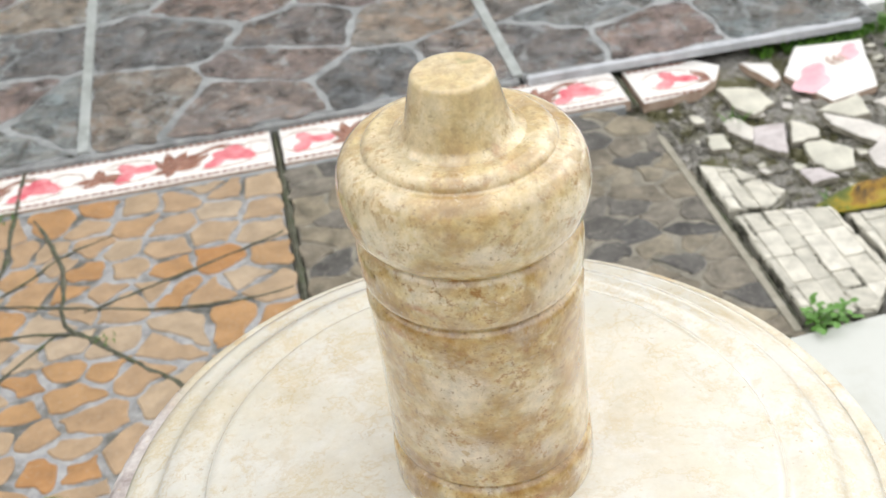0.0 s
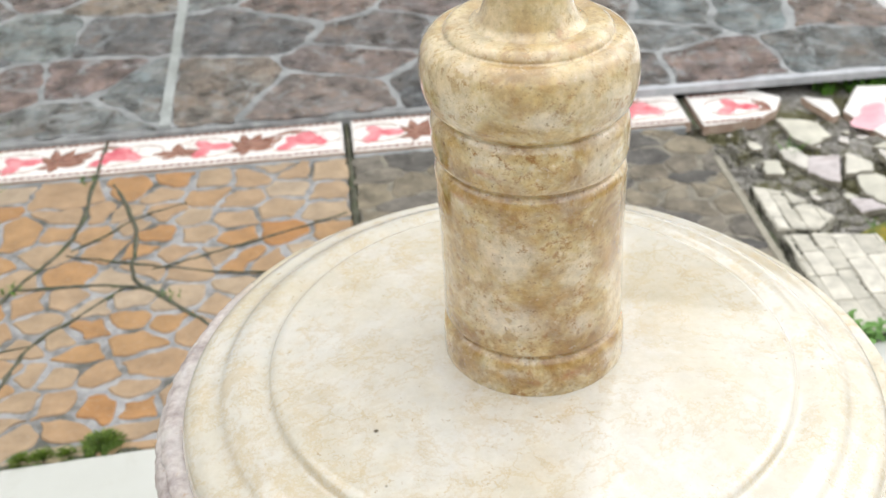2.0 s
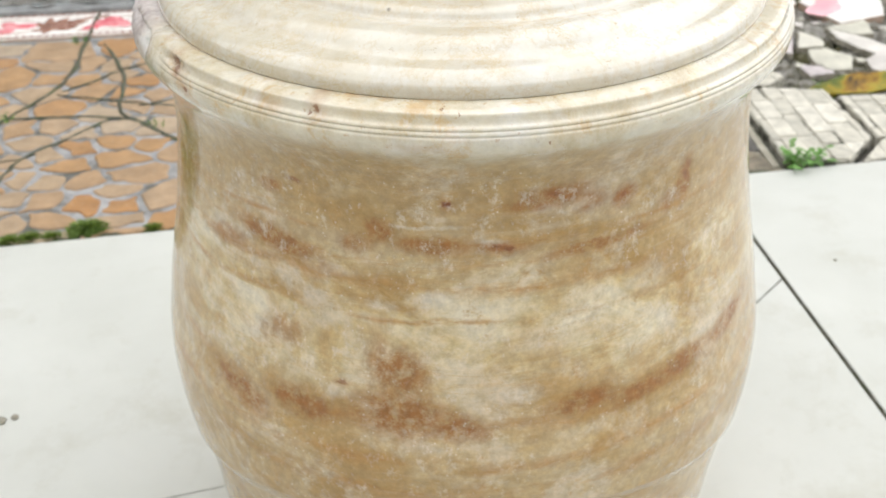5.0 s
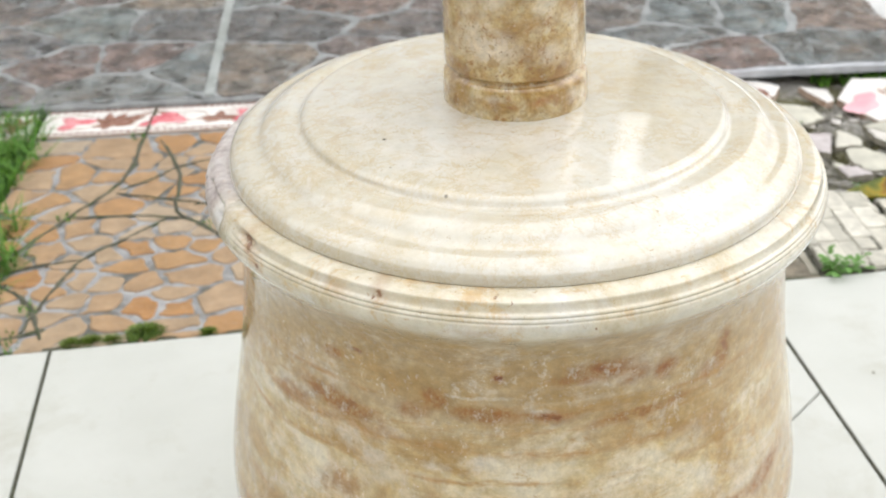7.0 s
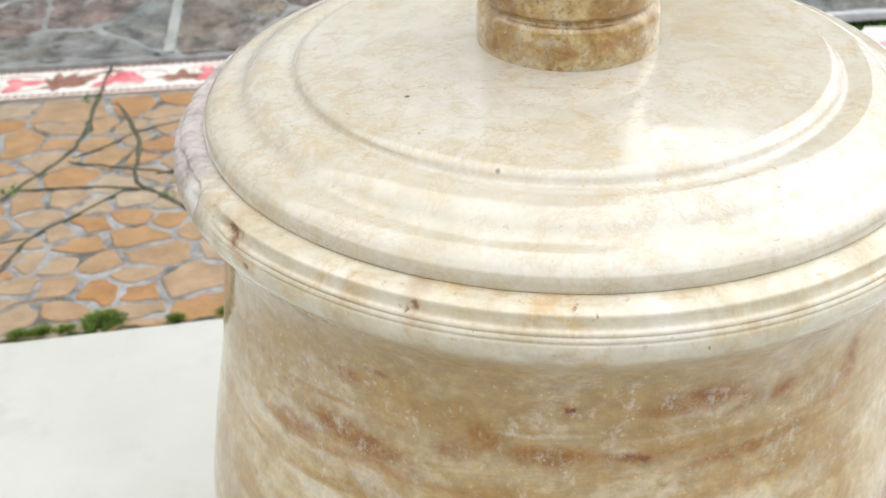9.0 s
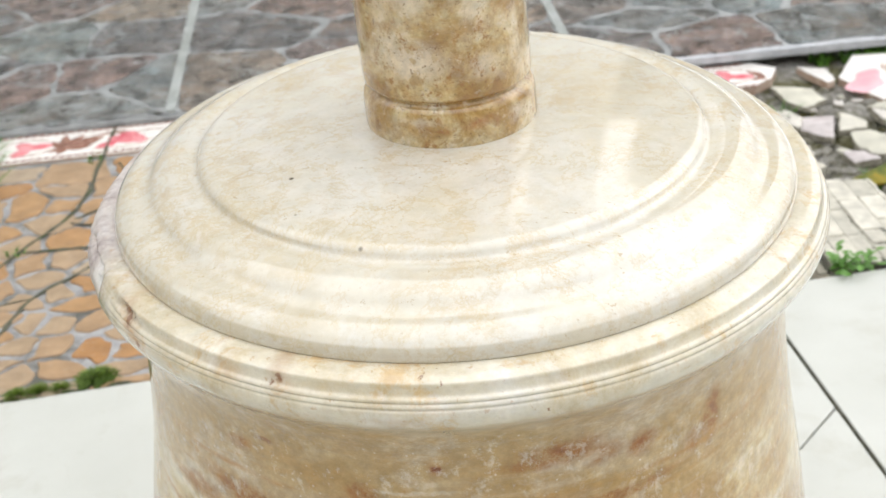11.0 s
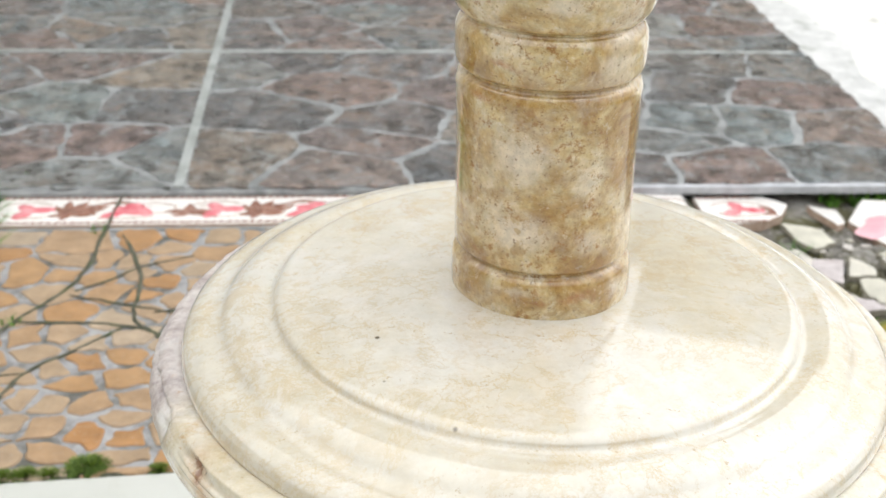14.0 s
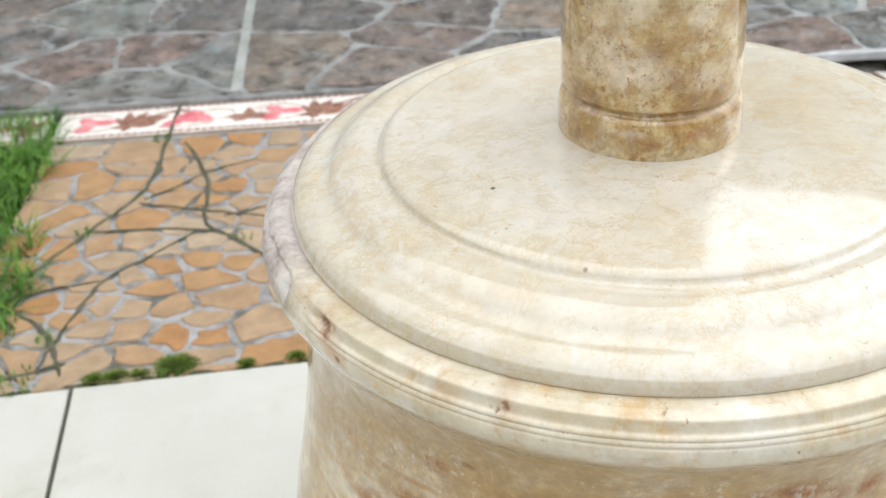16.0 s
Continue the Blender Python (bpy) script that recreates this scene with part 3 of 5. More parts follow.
M_PLANK = stone_mat("cream_brick", ((0.0, (0.46, 0.445, 0.385)), (0.5, (0.53, 0.51, 0.44)), (1.0, (0.60, 0.58, 0.51))), 240, 0.6, 0.28, 60, 0.3)
M_MOSS = plain_mat("moss", (0.03, 0.06, 0.01), (0.09, 0.15, 0.025), 160, 0.95, 0.9, 0.003)
M_CRACK = plain_mat("mossy_crack", (0.05, 0.055, 0.035), (0.16, 0.158, 0.12), 130, 0.95, 0.8, 0.002, (0.06, 0.10, 0.025), 0.75, 36)
M_PALE = plain_mat("pale_concrete", (0.66, 0.66, 0.62), (0.80, 0.80, 0.77), 9, 0.7, 0.5, 0.003, (0.20, 0.20, 0.17), 0.85, 11, 0.3, 0.6, 0.72)

M_WALL = plain_mat("wall_plaster", (0.70, 0.69, 0.65), (0.77, 0.76, 0.72), 5, 0.8, 0.3, 0.002, (0.40, 0.38, 0.33), 0.4, 3)
M_WALL2 = plain_mat("grey_plaster", (0.38, 0.36, 0.31), (0.48, 0.45, 0.39), 4, 0.85, 0.3, 0.002, (0.29, 0.27, 0.22), 0.5, 3)
M_PINKISH = plain_mat("pinkish_stone", (0.40, 0.36, 0.36), (0.62, 0.58, 0.58), 60, 0.6, 0.5, 0.0015, (0.27, 0.20, 0.19), 0.6, 35)
M_STRIP = plain_mat("beige_edge", (0.24, 0.225, 0.18), (0.36, 0.34, 0.28), 50, 0.7, 0.4, 0.001, (0.12, 0.115, 0.08), 0.6, 25)
M_VERGE = plain_mat("worn_verge", (0.46, 0.47, 0.47), (0.68, 0.69, 0.68), 30, 0.8, 0.6, 0.002, (0.17, 0.20, 0.15), 0.75, 20, 0.3, 0.56, 0.68)


def leaf_mat(name, a, b, rough=0.5):
    k = Mat(name, rough, 0.4)
    col = k.ramp(k.n.new("ShaderNodeNewGeometry").outputs["Random Per Island"], (0.0, a), (1.0, b))
    k.set("Base Color", col)
    k.set("Subsurface Weight", 0.0)
    return k.m


M_GRASS = leaf_mat("grass_blade", (0.022, 0.085, 0.008), (0.15, 0.34, 0.04))
M_MOSSFUR = leaf_mat("moss_fur", (0.05, 0.085, 0.012), (0.20, 0.30, 0.045))
M_WEED = leaf_mat("weed_leaf", (0.06, 0.17, 0.03), (0.16, 0.33, 0.07))


# ---------------------------------------------------------------- mesh helpers
def mesh_of(name, verts, faces, material, smooth=False):
    me = bpy.data.meshes.new(name)
    me.from_pydata(verts, [], faces)
    me.materials.append(material)
    if smooth:
        for p in me.polygons:
            p.use_smooth = True
    me.validate()
    me.update()
    return me


def piece(name, verts, faces, material, parent=None, label="", smooth=False, at=None):
    ob = new(name, mesh_of(name, verts, faces, material, smooth))
    if parent is not None:
        ob.parent = parent
    if at is not None:
        ob.matrix_basis = at
    if label:
        tagged(ob, label)
    return ob


def part(name, bm, material, parent, label=""):
    me = bpy.data.meshes.new(name)
    bm.normal_update()
    bm.to_mesh(me)
    bm.free()
    me.materials.append(material)
    ob = new(name, me)
    if parent is not None:
        ob.parent = parent
    return tagged(ob, label)


def holder(name, m=None):
    ob = new(name)
    ob.empty_display_size = 0.02
    if m is not None:
        ob.matrix_basis = m
    return ob


def spline(points, steps=6):
    """Catmull-Rom through the points, kept open."""
    p = [Vector(q) for q in points]
    p = [2 * p[0] - p[1]] + p + [2 * p[-1] - p[-2]]
    out = []
    for i in range(1, len(p) - 2):
        for s in range(steps):
            u = s / steps
            out.append(0.5 * (2 * p[i] + (p[i + 1] - p[i - 1]) * u + (2 * p[i - 1] - 5 * p[i] + 4 * p[i + 1] - p[i + 2]) * u * u
                              + (3 * p[i] - p[i - 1] - 3 * p[i + 1] + p[i + 2]) * u ** 3))
    out.append(p[-2])
    return out


def lathe(profile, seg=160, wobble=None):
    """Verts and faces of a profile of (r, z) turned round z; closed on the axis where r is 0."""
    verts, rings = [], []
    for r, z in profile:
        if r < 1e-6:
            rings.append([len(verts)])
            verts.append((0, 0, z))
            continue
        ring = []
        for i in range(seg):
            a = 2 * math.pi * i / seg
            q = r if wobble is None else r + wobble(a, z)
            ring.append(len(verts))
            verts.append((q * math.cos(a), q * math.sin(a), z))
        rings.append(ring)
    faces = []
    for a, b in zip(rings, rings[1:]):
        n = max(len(a), len(b))
        for i in range(n):
            j = (i + 1) % n
            if len(a) == 1:
                faces.append((a[0], b[j], b[i]))
            elif len(b) == 1:
                faces.append((a[i], a[j], b[0]))
            else:
                faces.append((a[i], a[j], b[j], b[i]))
    return verts, faces


def smooth_profile(points, steps=5):
    return [(max(q.x, 0.0), q.y) for q in (Vector((v.x, v.y)) for v in spline([(r, z, 0) for r, z in points], steps))]


def clip(poly, n, d):
    """The part of a convex polygon with n . p <= d."""
    out = []
    for i, a in enumerate(poly):
        b = poly[(i + 1) % len(poly)]
        da, db = a[0] * n[0] + a[1] * n[1] - d, b[0] * n[0] + b[1] * n[1] - d
        if da <= 0:
            out.append(a)
        if (da < 0 < db) or (db < 0 < da):
            u = da / (da - db)
            out.append((a[0] + (b[0] - a[0]) * u, a[1] + (b[1] - a[1]) * u))
    return out


def cells(seeds, outline, gap, squeeze=1.0, edge_gap=0.0):
    """The cells round the seeds within a convex outline, each drawn in by half a gap. squeeze < 1: cells longer along x."""
    res = []
    for i, s in enumerate(seeds):
        poly = list(outline)
        for j, o in enumerate(seeds):
            if i == j:
                continue
            n = ((o[0] - s[0]) * squeeze ** 2, o[1] - s[1])
            ln = math.hypot(*n)
            if ln < 1e-9:
                continue
            n = (n[0] / ln, n[1] / ln)
            mid = ((o[0] + s[0]) / 2, (o[1] + s[1]) / 2)
            poly = clip(poly, n, n[0] * mid[0] + n[1] * mid[1] - gap / 2)
            if len(poly) < 3:
                break
        if len(poly) >= 3:
            res.append(poly)
    return res


def rounded(poly, times=2, keep=0.22):
    for _ in range(times):
        out = []
        for i, a in enumerate(poly):
            b = poly[(i + 1) % len(poly)]
            out.append((a[0] + (b[0] - a[0]) * keep, a[1] + (b[1] - a[1]) * keep))
            out.append((b[0] + (a[0] - b[0]) * keep, b[1] + (a[1] - b[1]) * keep))
        poly = out
    return poly


def tidy(poly, least=0.0008):
    out = []
    for p in poly:
        if not out or math.dist(p, out[-1]) > least:
            out.append(p)
    if len(out) > 2 and math.dist(out[0], out[-1]) < least:
        out.pop()
    return out


def slab(poly, z0, z1, bevel=0.001, rough=0.0, rng=None):
    """A flat piece of this outline with a bevelled upper edge, between two heights."""
    n = len(poly)
    cx, cy = sum(p[0] for p in poly) / n, sum(p[1] for p in poly) / n
    area = sum(poly[i][0] * poly[(i + 1) % n][1] - poly[(i + 1) % n][0] * poly[i][1] for i in range(n))
    if area < 0:
        poly = poly[::-1]
    inner = []
    for x, y in poly:
        ln = math.hypot(x - cx, y - cy) or 1
        f = max(0.0, 1 - bevel * 1.5 / ln)
        inner.append((cx + (x - cx) * f, cy + (y - cy) * f))
    verts = [(x, y, z0) for x, y in poly] + [(x, y, z1 - bevel) for x, y in poly] + [(x, y, z1 + (rng.uniform(-rough, rough) if rng else 0)) for x, y in inner]
    faces = [tuple(range(n - 1, -1, -1)), tuple(range(2 * n, 3 * n))]
    for i in range(n):
        j = (i + 1) % n
        faces += [(i, j, n + j, n + i), (n + i, n + j, 2 * n + j, 2 * n + i)]
    return verts, faces


def area_of(poly):
    return abs(sum(poly[i][0] * poly[(i + 1) % len(poly)][1] - poly[(i + 1) % len(poly)][0] * poly[i][1] for i in range(len(poly)))) / 2


def scatter(rng, count, outline, least, have=(), squeeze=1.0):
    """Seeds at least this far apart within a convex outline, besides those given."""
    pts = list(have)
    xs, ys = [p[0] for p in outline], [p[1] for p in outline]
    tries = 0
    while len(pts) < count and tries < 20000:
        tries += 1
        p = (rng.uniform(min(xs), max(xs)), rng.uniform(min(ys), max(ys)))
        if all(math.hypot((p[0] - q[0]) * squeeze, p[1] - q[1]) > least for q in pts):
            pts.append(p)
    return pts


def ragged(rng, poly, amount, steps=4):
    """The outline with its sides made uneven."""
    out = []
    for i, a in enumerate(poly):
        b = poly[(i + 1) % len(poly)]
        for s in range(steps):
            u = s / steps
            j = amount if s else amount * 0.3
            out.append((a[0] + (b[0] - a[0]) * u + rng.uniform(-j, j), a[1] + (b[1] - a[1]) * u + rng.uniform(-j, j)))
    return out


def box_poly(x0, y0, x1, y1):
    return [(x0, y0), (x1, y0), (x1, y1), (x0, y1)]

# ---------------------------------------------------------------- the ground and the paving
rng = random.Random(7)


def ground_sheet():
    """Soil and old mortar, uneven near the paving, out to the horizon."""
    xs = [-900, -60, -8, -3] + [-1.6 + 0.04 * i for i in range(81)] + [3, 8, 60, 900]
    ys = [-900, -60, -8, -2] + [-1.0 + 0.04 * i for i in range(81)] + [4, 8, 60, 900]
    verts, faces = [], []
    for y in ys:
        for x in xs:
            near = abs(x) < 1.7 and -1.1 < y < 2.3
            z = -0.018 + (0.005 * noise.noise((x * 9, y * 9, 0)) + 0.006 * noise.noise((x * 30, y * 30, 3)) if near else 0)
            verts.append((x, y, z))
    w = len(xs)
    for j in range(len(ys) - 1):
        for i in range(w - 1):
            faces.append((j * w + i, j * w + i + 1, (j + 1) * w + i + 1, (j + 1) * w + i))
    ob = piece("ground", verts, faces, M_MORTAR, smooth=True)
    return tagged(ob, "bare mossy soil and crumbling old mortar", "ground", kind="structure")


ground_sheet()


def base_tile(name, poly, z0, z1, material, label):
    v, f = slab(poly, z0, z1, 0.0012)
    ob = piece(name, v, f, material)
    return tagged(ob, label, "paving", kind="structure")


def uneven(poly, amount, step=0.012):
    """The outline with points added along its long sides and all of them shaken a little."""
    out = []
    for i, a in enumerate(poly):
        b = poly[(i + 1) % len(poly)]
        n = max(1, round(math.dist(a, b) / step))
        for k in range(n):
            u = k / n
            out.append((a[0] + (b[0] - a[0]) * u + rng.uniform(-amount, amount), a[1] + (b[1] - a[1]) * u + rng.uniform(-amount, amount)))
    return out


def set_stones(parent, seeds, outline, gap, z0, z1, material, squeeze, name="stone", soft=2, keep=0.22, least=0.00006, shake=0.0, step=0.012):
    for poly in cells(seeds, outline, gap, squeeze):
        if area_of(poly) < least:
            continue
        if shake:
            poly = uneven(poly, shake, step)
        poly = tidy(rounded(poly, soft, keep))
        v, f = slab(poly, z0, z1 + rng.uniform(-0.0003, 0.0003), 0.0009)
        piece(name, v, f, material(poly) if callable(material) else material, parent)


# Orange flagstone-patterned tile. The stones' centres in the tile, from the border inwards.
ORANGE_FAR = [(-0.285, 0.757), (-0.255, 0.744), (-0.206, 0.763), (-0.160, 0.761), (-0.114, 0.763), (-0.079, 0.761), (-0.242, 0.767), (-0.208, 0.730), (-0.171, 0.717),
              (-0.121, 0.730), (-0.080, 0.719), (-0.319, 0.713), (-0.250, 0.706), (-0.220, 0.689), (-0.183, 0.680), (-0.130, 0.695), (-0.086, 0.681), (-0.127, 0.649),
              (-0.279, 0.688), (-0.253, 0.666), (-0.211, 0.661), (-0.177, 0.647), (-0.320, 0.674), (-0.300, 0.645), (-0.237, 0.624), (-0.262, 0.613), (-0.216, 0.609),
              (-0.189, 0.618), (-0.168, 0.608), (-0.142, 0.597), (-0.102, 0.613), (-0.082, 0.592), (-0.077, 0.638), (-0.344, 0.710), (-0.342, 0.748), (-0.353, 0.682)]
ORANGE_NEAR = [(-0.331, 0.605), (-0.290, 0.590), (-0.367, 0.561), (-0.330, 0.564), (-0.349, 0.533), (-0.302, 0.548), (-0.270, 0.528), (-0.389, 0.517), (-0.327, 0.506),
               (-0.263, 0.492), (-0.368, 0.469), (-0.307, 0.482), (-0.249, 0.458), (-0.398, 0.467), (-0.347, 0.461), (-0.321, 0.453), (-0.286, 0.450), (-0.260, 0.429),
               (-0.349, 0.425), (-0.317, 0.419), (-0.280, 0.411), (-0.246, 0.403), (-0.363, 0.399), (-0.338, 0.379), (-0.312, 0.386), (-0.247, 0.377), (-0.393, 0.417)]
O_OUT = [(-0.459, 0.3435), (-0.060, 0.3665), (-0.060, 0.784), (-0.459, 0.784)]
orange = base_tile("pavement_orange", O_OUT, -0.012, -0.0012, M_GROUT_O, "cracked orange flagstone-patterned patio tile with grey joints")
set_stones(orange, scatter(rng, 105, O_OUT, 0.021, ORANGE_FAR + ORANGE_NEAR, 0.8), O_OUT, 0.0062, -0.002, 0.0004, M_ORANGE, 0.8, "stone", 2, 0.22, 0.00006, 0.0034, 0.010)

# Grey flagstone-patterned tile, one corner broken away.
G_OUT = [(-0.050, 0.367), (0.341, 0.3895), (0.340, 0.745), (0.300, 0.784), (-0.050, 0.784)]
grey = base_tile("pavement_grey", G_OUT, -0.012, -0.0010, M_GROUT_G, "dark grey flagstone-patterned patio tile with a broken corner")
set_stones(grey, scatter(rng, 118, G_OUT, 0.0185, (), 0.75), G_OUT, 0.0034, -0.002, 0.0003, M_GREY, 0.75, "stone", 1, 0.24, 0.00006, 0.0044, 0.010)
# the pale raised edge strip down its side
part_strip = [(0.3335, 0.391), (0.3405, 0.391), (0.3405, 0.715), (0.3335, 0.715)]
piece("tile_edge", *slab(part_strip, -0.001, 0.0012, 0.0006), M_STRIP, grey)

# Slate tiles, half a metre wide, in two courses.
Z_S = 0.0
SLATE_M = Matrix.Translation((0, 0.868, 0.0138)) @ Matrix.Rotation(math.atan(0.0176), 4, 'X')
SLATE_SEEDS = {
    (0, 0): [(-0.214, 0.096), (-0.075, 0.052), (0.074, 0.069), (-0.170, 0.242), (0.005, 0.197), (0.120, 0.178), (-0.085, 0.328), (-0.229, 0.409), (0.103, 0.309), (0.003, 0.431),
             (-0.146, 0.459), (0.172, 0.396), (0.186, 0.087), (-0.029, 0.130)],
    (-1, 0): [(-0.294, 0.101), (-0.368, 0.134), (-0.336, 0.262), (-0.326, 0.384), (-0.427, 0.444), (-0.384, 0.034), (-0.447, 0.268), (-0.465, 0.127), (-0.546, 0.193), (-0.599, 0.360), (-0.575, 0.050), (-0.698, 0.159)],
    (1, 0): [(0.278, 0.056), (0.389, 0.056), (0.561, 0.063), (0.285, 0.218), (0.390, 0.197), (0.486, 0.186), (0.590, 0.165), (0.319, 0.366), (0.436, 0.334), (0.554, 0.305), (0.351, 0.132), (0.612, 0.414), (0.488, 0.436)],
    (0, 1): [(-0.226, 0.888), (-0.076, 0.811), (-0.199, 0.724), (0.046, 0.803), (-0.003, 0.688), (-0.122, 0.604), (-0.219, 0.579), (-0.062, 0.533), (0.027, 0.562), (0.079, 0.656)],
    (-1, 1): [(-0.442, 0.749), (-0.589, 0.834), (-0.63, 0.726), (-0.349, 0.828), (-0.41, 0.654), (-0.547, 0.548), (-0.387, 0.546), (-0.303, 0.561), (-0.47, 0.588), (-0.61, 0.601)],
    (1, 1): [(0.523, 0.776), (0.609, 0.829), (0.436, 0.622), (0.566, 0.617), (0.435, 0.507), (0.576, 0.53)],
}
# stones of a marked tone: a spot on the stone and its tone
SLATE_TONES = [(-0.233, 0.41, "green"), (-0.17, 0.43, "dark"), (-0.12, 0.33, "rust"), (-0.19, 0.23, "dark"), (-0.02, 0.21, "dark"), (0.055, 0.29, "rust"), (-0.21, 0.09, "tan"), (-0.09, 0.08, "rust"), (0.03, 0.09, "dark"),
               (-0.444, 0.41, "rust"), (-0.544, 0.43, "rust"), (-0.316, 0.36, "tan"), (-0.488, 0.30, "green"), (-0.32, 0.22, "dark"), (-0.42, 0.14, "rust"), (-0.28, 0.08, "green"), (-0.37, 0.03, "green"),
               (0.44, 0.38, "dark"), (0.365, 0.30, "rust"), (0.45, 0.20, "green"), (0.56, 0.30, "rust"), (0.55, 0.16, "rust"), (0.30, 0.11, "dark"), (0.37, 0.04, "rust"), (0.54, 0.09, "dark"), (0.33, 0.18, "dark"),
               (-0.44, 0.75, "green"), (-0.35, 0.83, "rust"), (-0.59, 0.83, "rust"), (-0.55, 0.55, "rust"), (-0.39, 0.55, "dark"), (-0.30, 0.56, "tan"), (-0.23, 0.89, "green"), (-0.08, 0.81, "rust"), (-0.20, 0.72, "dark"), (0.04, 0.80, "rust"), (-0.12, 0.60, "rust"), (-0.06, 0.53, "rust"), (0.52, 0.77, "rust"), (0.44, 0.62, "green"), (0.57, 0.61, "rust")]


def slate_tile(x0, y0, x1, y1, seeds, label):
    out = box_poly(x0, y0, x1, y1)
    ob = base_tile("pavement_slate", out, -0.012, Z_S - 0.0012, M_GROUT_S, label)
    ob.matrix_basis = SLATE_M
    set_stones(ob, seeds, out, 0.0078, Z_S - 0.002, Z_S + 0.0002, slate_tone, 0.8, "slate", 2, 0.22, 0.0003, 0.0056, 0.018)


def slate_tone(poly):
    """The material of the stone that has this outline."""
    cx, cy = sum(p[0] for p in poly) / len(poly), sum(p[1] for p in poly) / len(poly)
    x, y, tone = min(SLATE_TONES, key=lambda q: math.hypot(q[0] - cx, 1.4 * (q[1] - cy)))
    return M_SLATE[tone] if math.hypot(x - cx, y - cy) < 0.075 else M_SLATE["mixed"]


def slate_mat(tone, tint):
    k = Mat("slate_" + tone, 0.38, 0.6)
    base = k.ramp(k.random(), (0.0, (0.072, 0.076, 0.084)), (0.16, (0.095, 0.115, 0.118)), (0.30, (0.145, 0.10, 0.08)), (0.44, (0.085, 0.082, 0.086)), (0.58, (0.125, 0.155, 0.15)), (0.72, (0.18, 0.135, 0.095)), (0.86, (0.095, 0.085, 0.085)), (1.0, (0.078, 0.084, 0.092)))
    big = k.ramp(k.noise(11, 7, 0.68, 0.7), (0.36, (0.040, 0.047, 0.056)), (0.45, (0.10, 0.105, 0.112)), (0.52, (0.17, 0.12, 0.09)), (0.58, (0.070, 0.080, 0.088)), (0.68, (0.16, 0.20, 0.21)))
    col = k.mix(0.48, base, big)
    if tint:
        col = k.mix(0.52, col, tint)
    vary = k.n.new("ShaderNodeHueSaturation")
    k.l.new(col, vary.inputs["Color"])
    k.l.new(k.ramp(k.noise(30, 8, 0.75, 0.4), (0.39, 0.3), (0.62, 2.05)), vary.inputs["Value"])
    pale = k.ramp(k.noise(24, 9, 0.76, 1.2), (0.54, 0.0), (0.61, 1.0))
    col = k.mix(k.math('MULTIPLY', pale, 0.62), vary.outputs[0], (0.30, 0.325, 0.335))
    rusty = k.ramp(k.noise(15, 7, 0.72, 0.8, k.coords(loc=(5, 2, 1))), (0.56, 0.0), (0.66, 1.0))
    col = k.mix(k.math('MULTIPLY', rusty, 0.45), col, (0.23, 0.155, 0.105))
    k.set("Base Color", col)
    k.set("Roughness", k.ramp(k.noise(35, 4), (0.3, 0.16), (0.7, 0.36)))
    k.bump(k.math('ADD', k.noise(70, 6, 0.7), k.math('MULTIPLY', k.noise(240, 3), 0.4)), 0.35, 0.0018)
    return k.m


M_SLATE = {tone: slate_mat(tone, tint) for tone, tint in (("mixed", None), ("dark", (0.050, 0.056, 0.064)), ("rust", (0.13, 0.085, 0.075)), ("green", (0.115, 0.15, 0.155)), ("tan", (0.16, 0.125, 0.09)))}
X_S = [-1.235, -0.748, -0.261, 0.226, 0.668]
Y_S = [0.0, 0.4866, 0.935]
for j in range(2):
    for i in range(4):
        x0, x1, y0, y1 = X_S[i] + 0.005, X_S[i + 1] - 0.005, Y_S[j] + (0.0 if j == 0 else 0.004), Y_S[j + 1] - 0.004
        own = SLATE_SEEDS.get((i - 2, j), [])
        count = len(own) if len(own) > 11 else 12
        out = box_poly(x0, y0, x1, y1)
        slate_tile(x0, y0, x1, y1, scatter(rng, count, out, 0.105, own, 0.75), "slate flagstone paving tile in mottled grey and rust")
# straight pale joints between the slate tiles
for x in X_S[1:4]:
    v, f = slab(box_poly(x - 0.0062, 0.002, x + 0.0062, Y_S[2] - 0.006), -0.004, Z_S + 0.0010, 0.0008)
    tagged(piece("trim", v, f, M_JOINT_S, at=SLATE_M), "pale straight mortar joint between slate tiles", "joint", kind="structure")
for i in range(4):
    v, f = slab(box_poly(X_S[i] + 0.0066, Y_S[1] - 0.0062, X_S[i + 1] - (0.0066 if i < 3 else 0.022), Y_S[1] + 0.0062), -0.004, Z_S + 0.0010, 0.0008)
    tagged(piece("trim", v, f, M_JOINT_S, at=SLATE_M), "pale straight mortar joint between slate tiles", "joint", kind="structure")
# mortar bed that shows as a pale lip along the front
v, f = slab([(-1.235, -0.005), (0.226, -0.005), (0.23, 0.022), (0.655, 0.024), (0.640, 0.94), (-1.235, 0.94)], -0.030, Z_S - 0.0035, 0.002)
tagged(piece("pavement_bed", v, f, M_GROUT_S, at=SLATE_M), "grey mortar bed under the slate tiles", "paving", kind="structure")

v, f = slab([(0.235, -0.0095), (0.638, -0.0125), (0.640, -0.0015), (0.235, -0.0015)], -0.010, Z_S - 0.0008, 0.0015)
tagged(piece("trim", v, f, M_LIP, at=SLATE_M), "pale mortar lip along the slate's front edge", "joint", kind="structure")

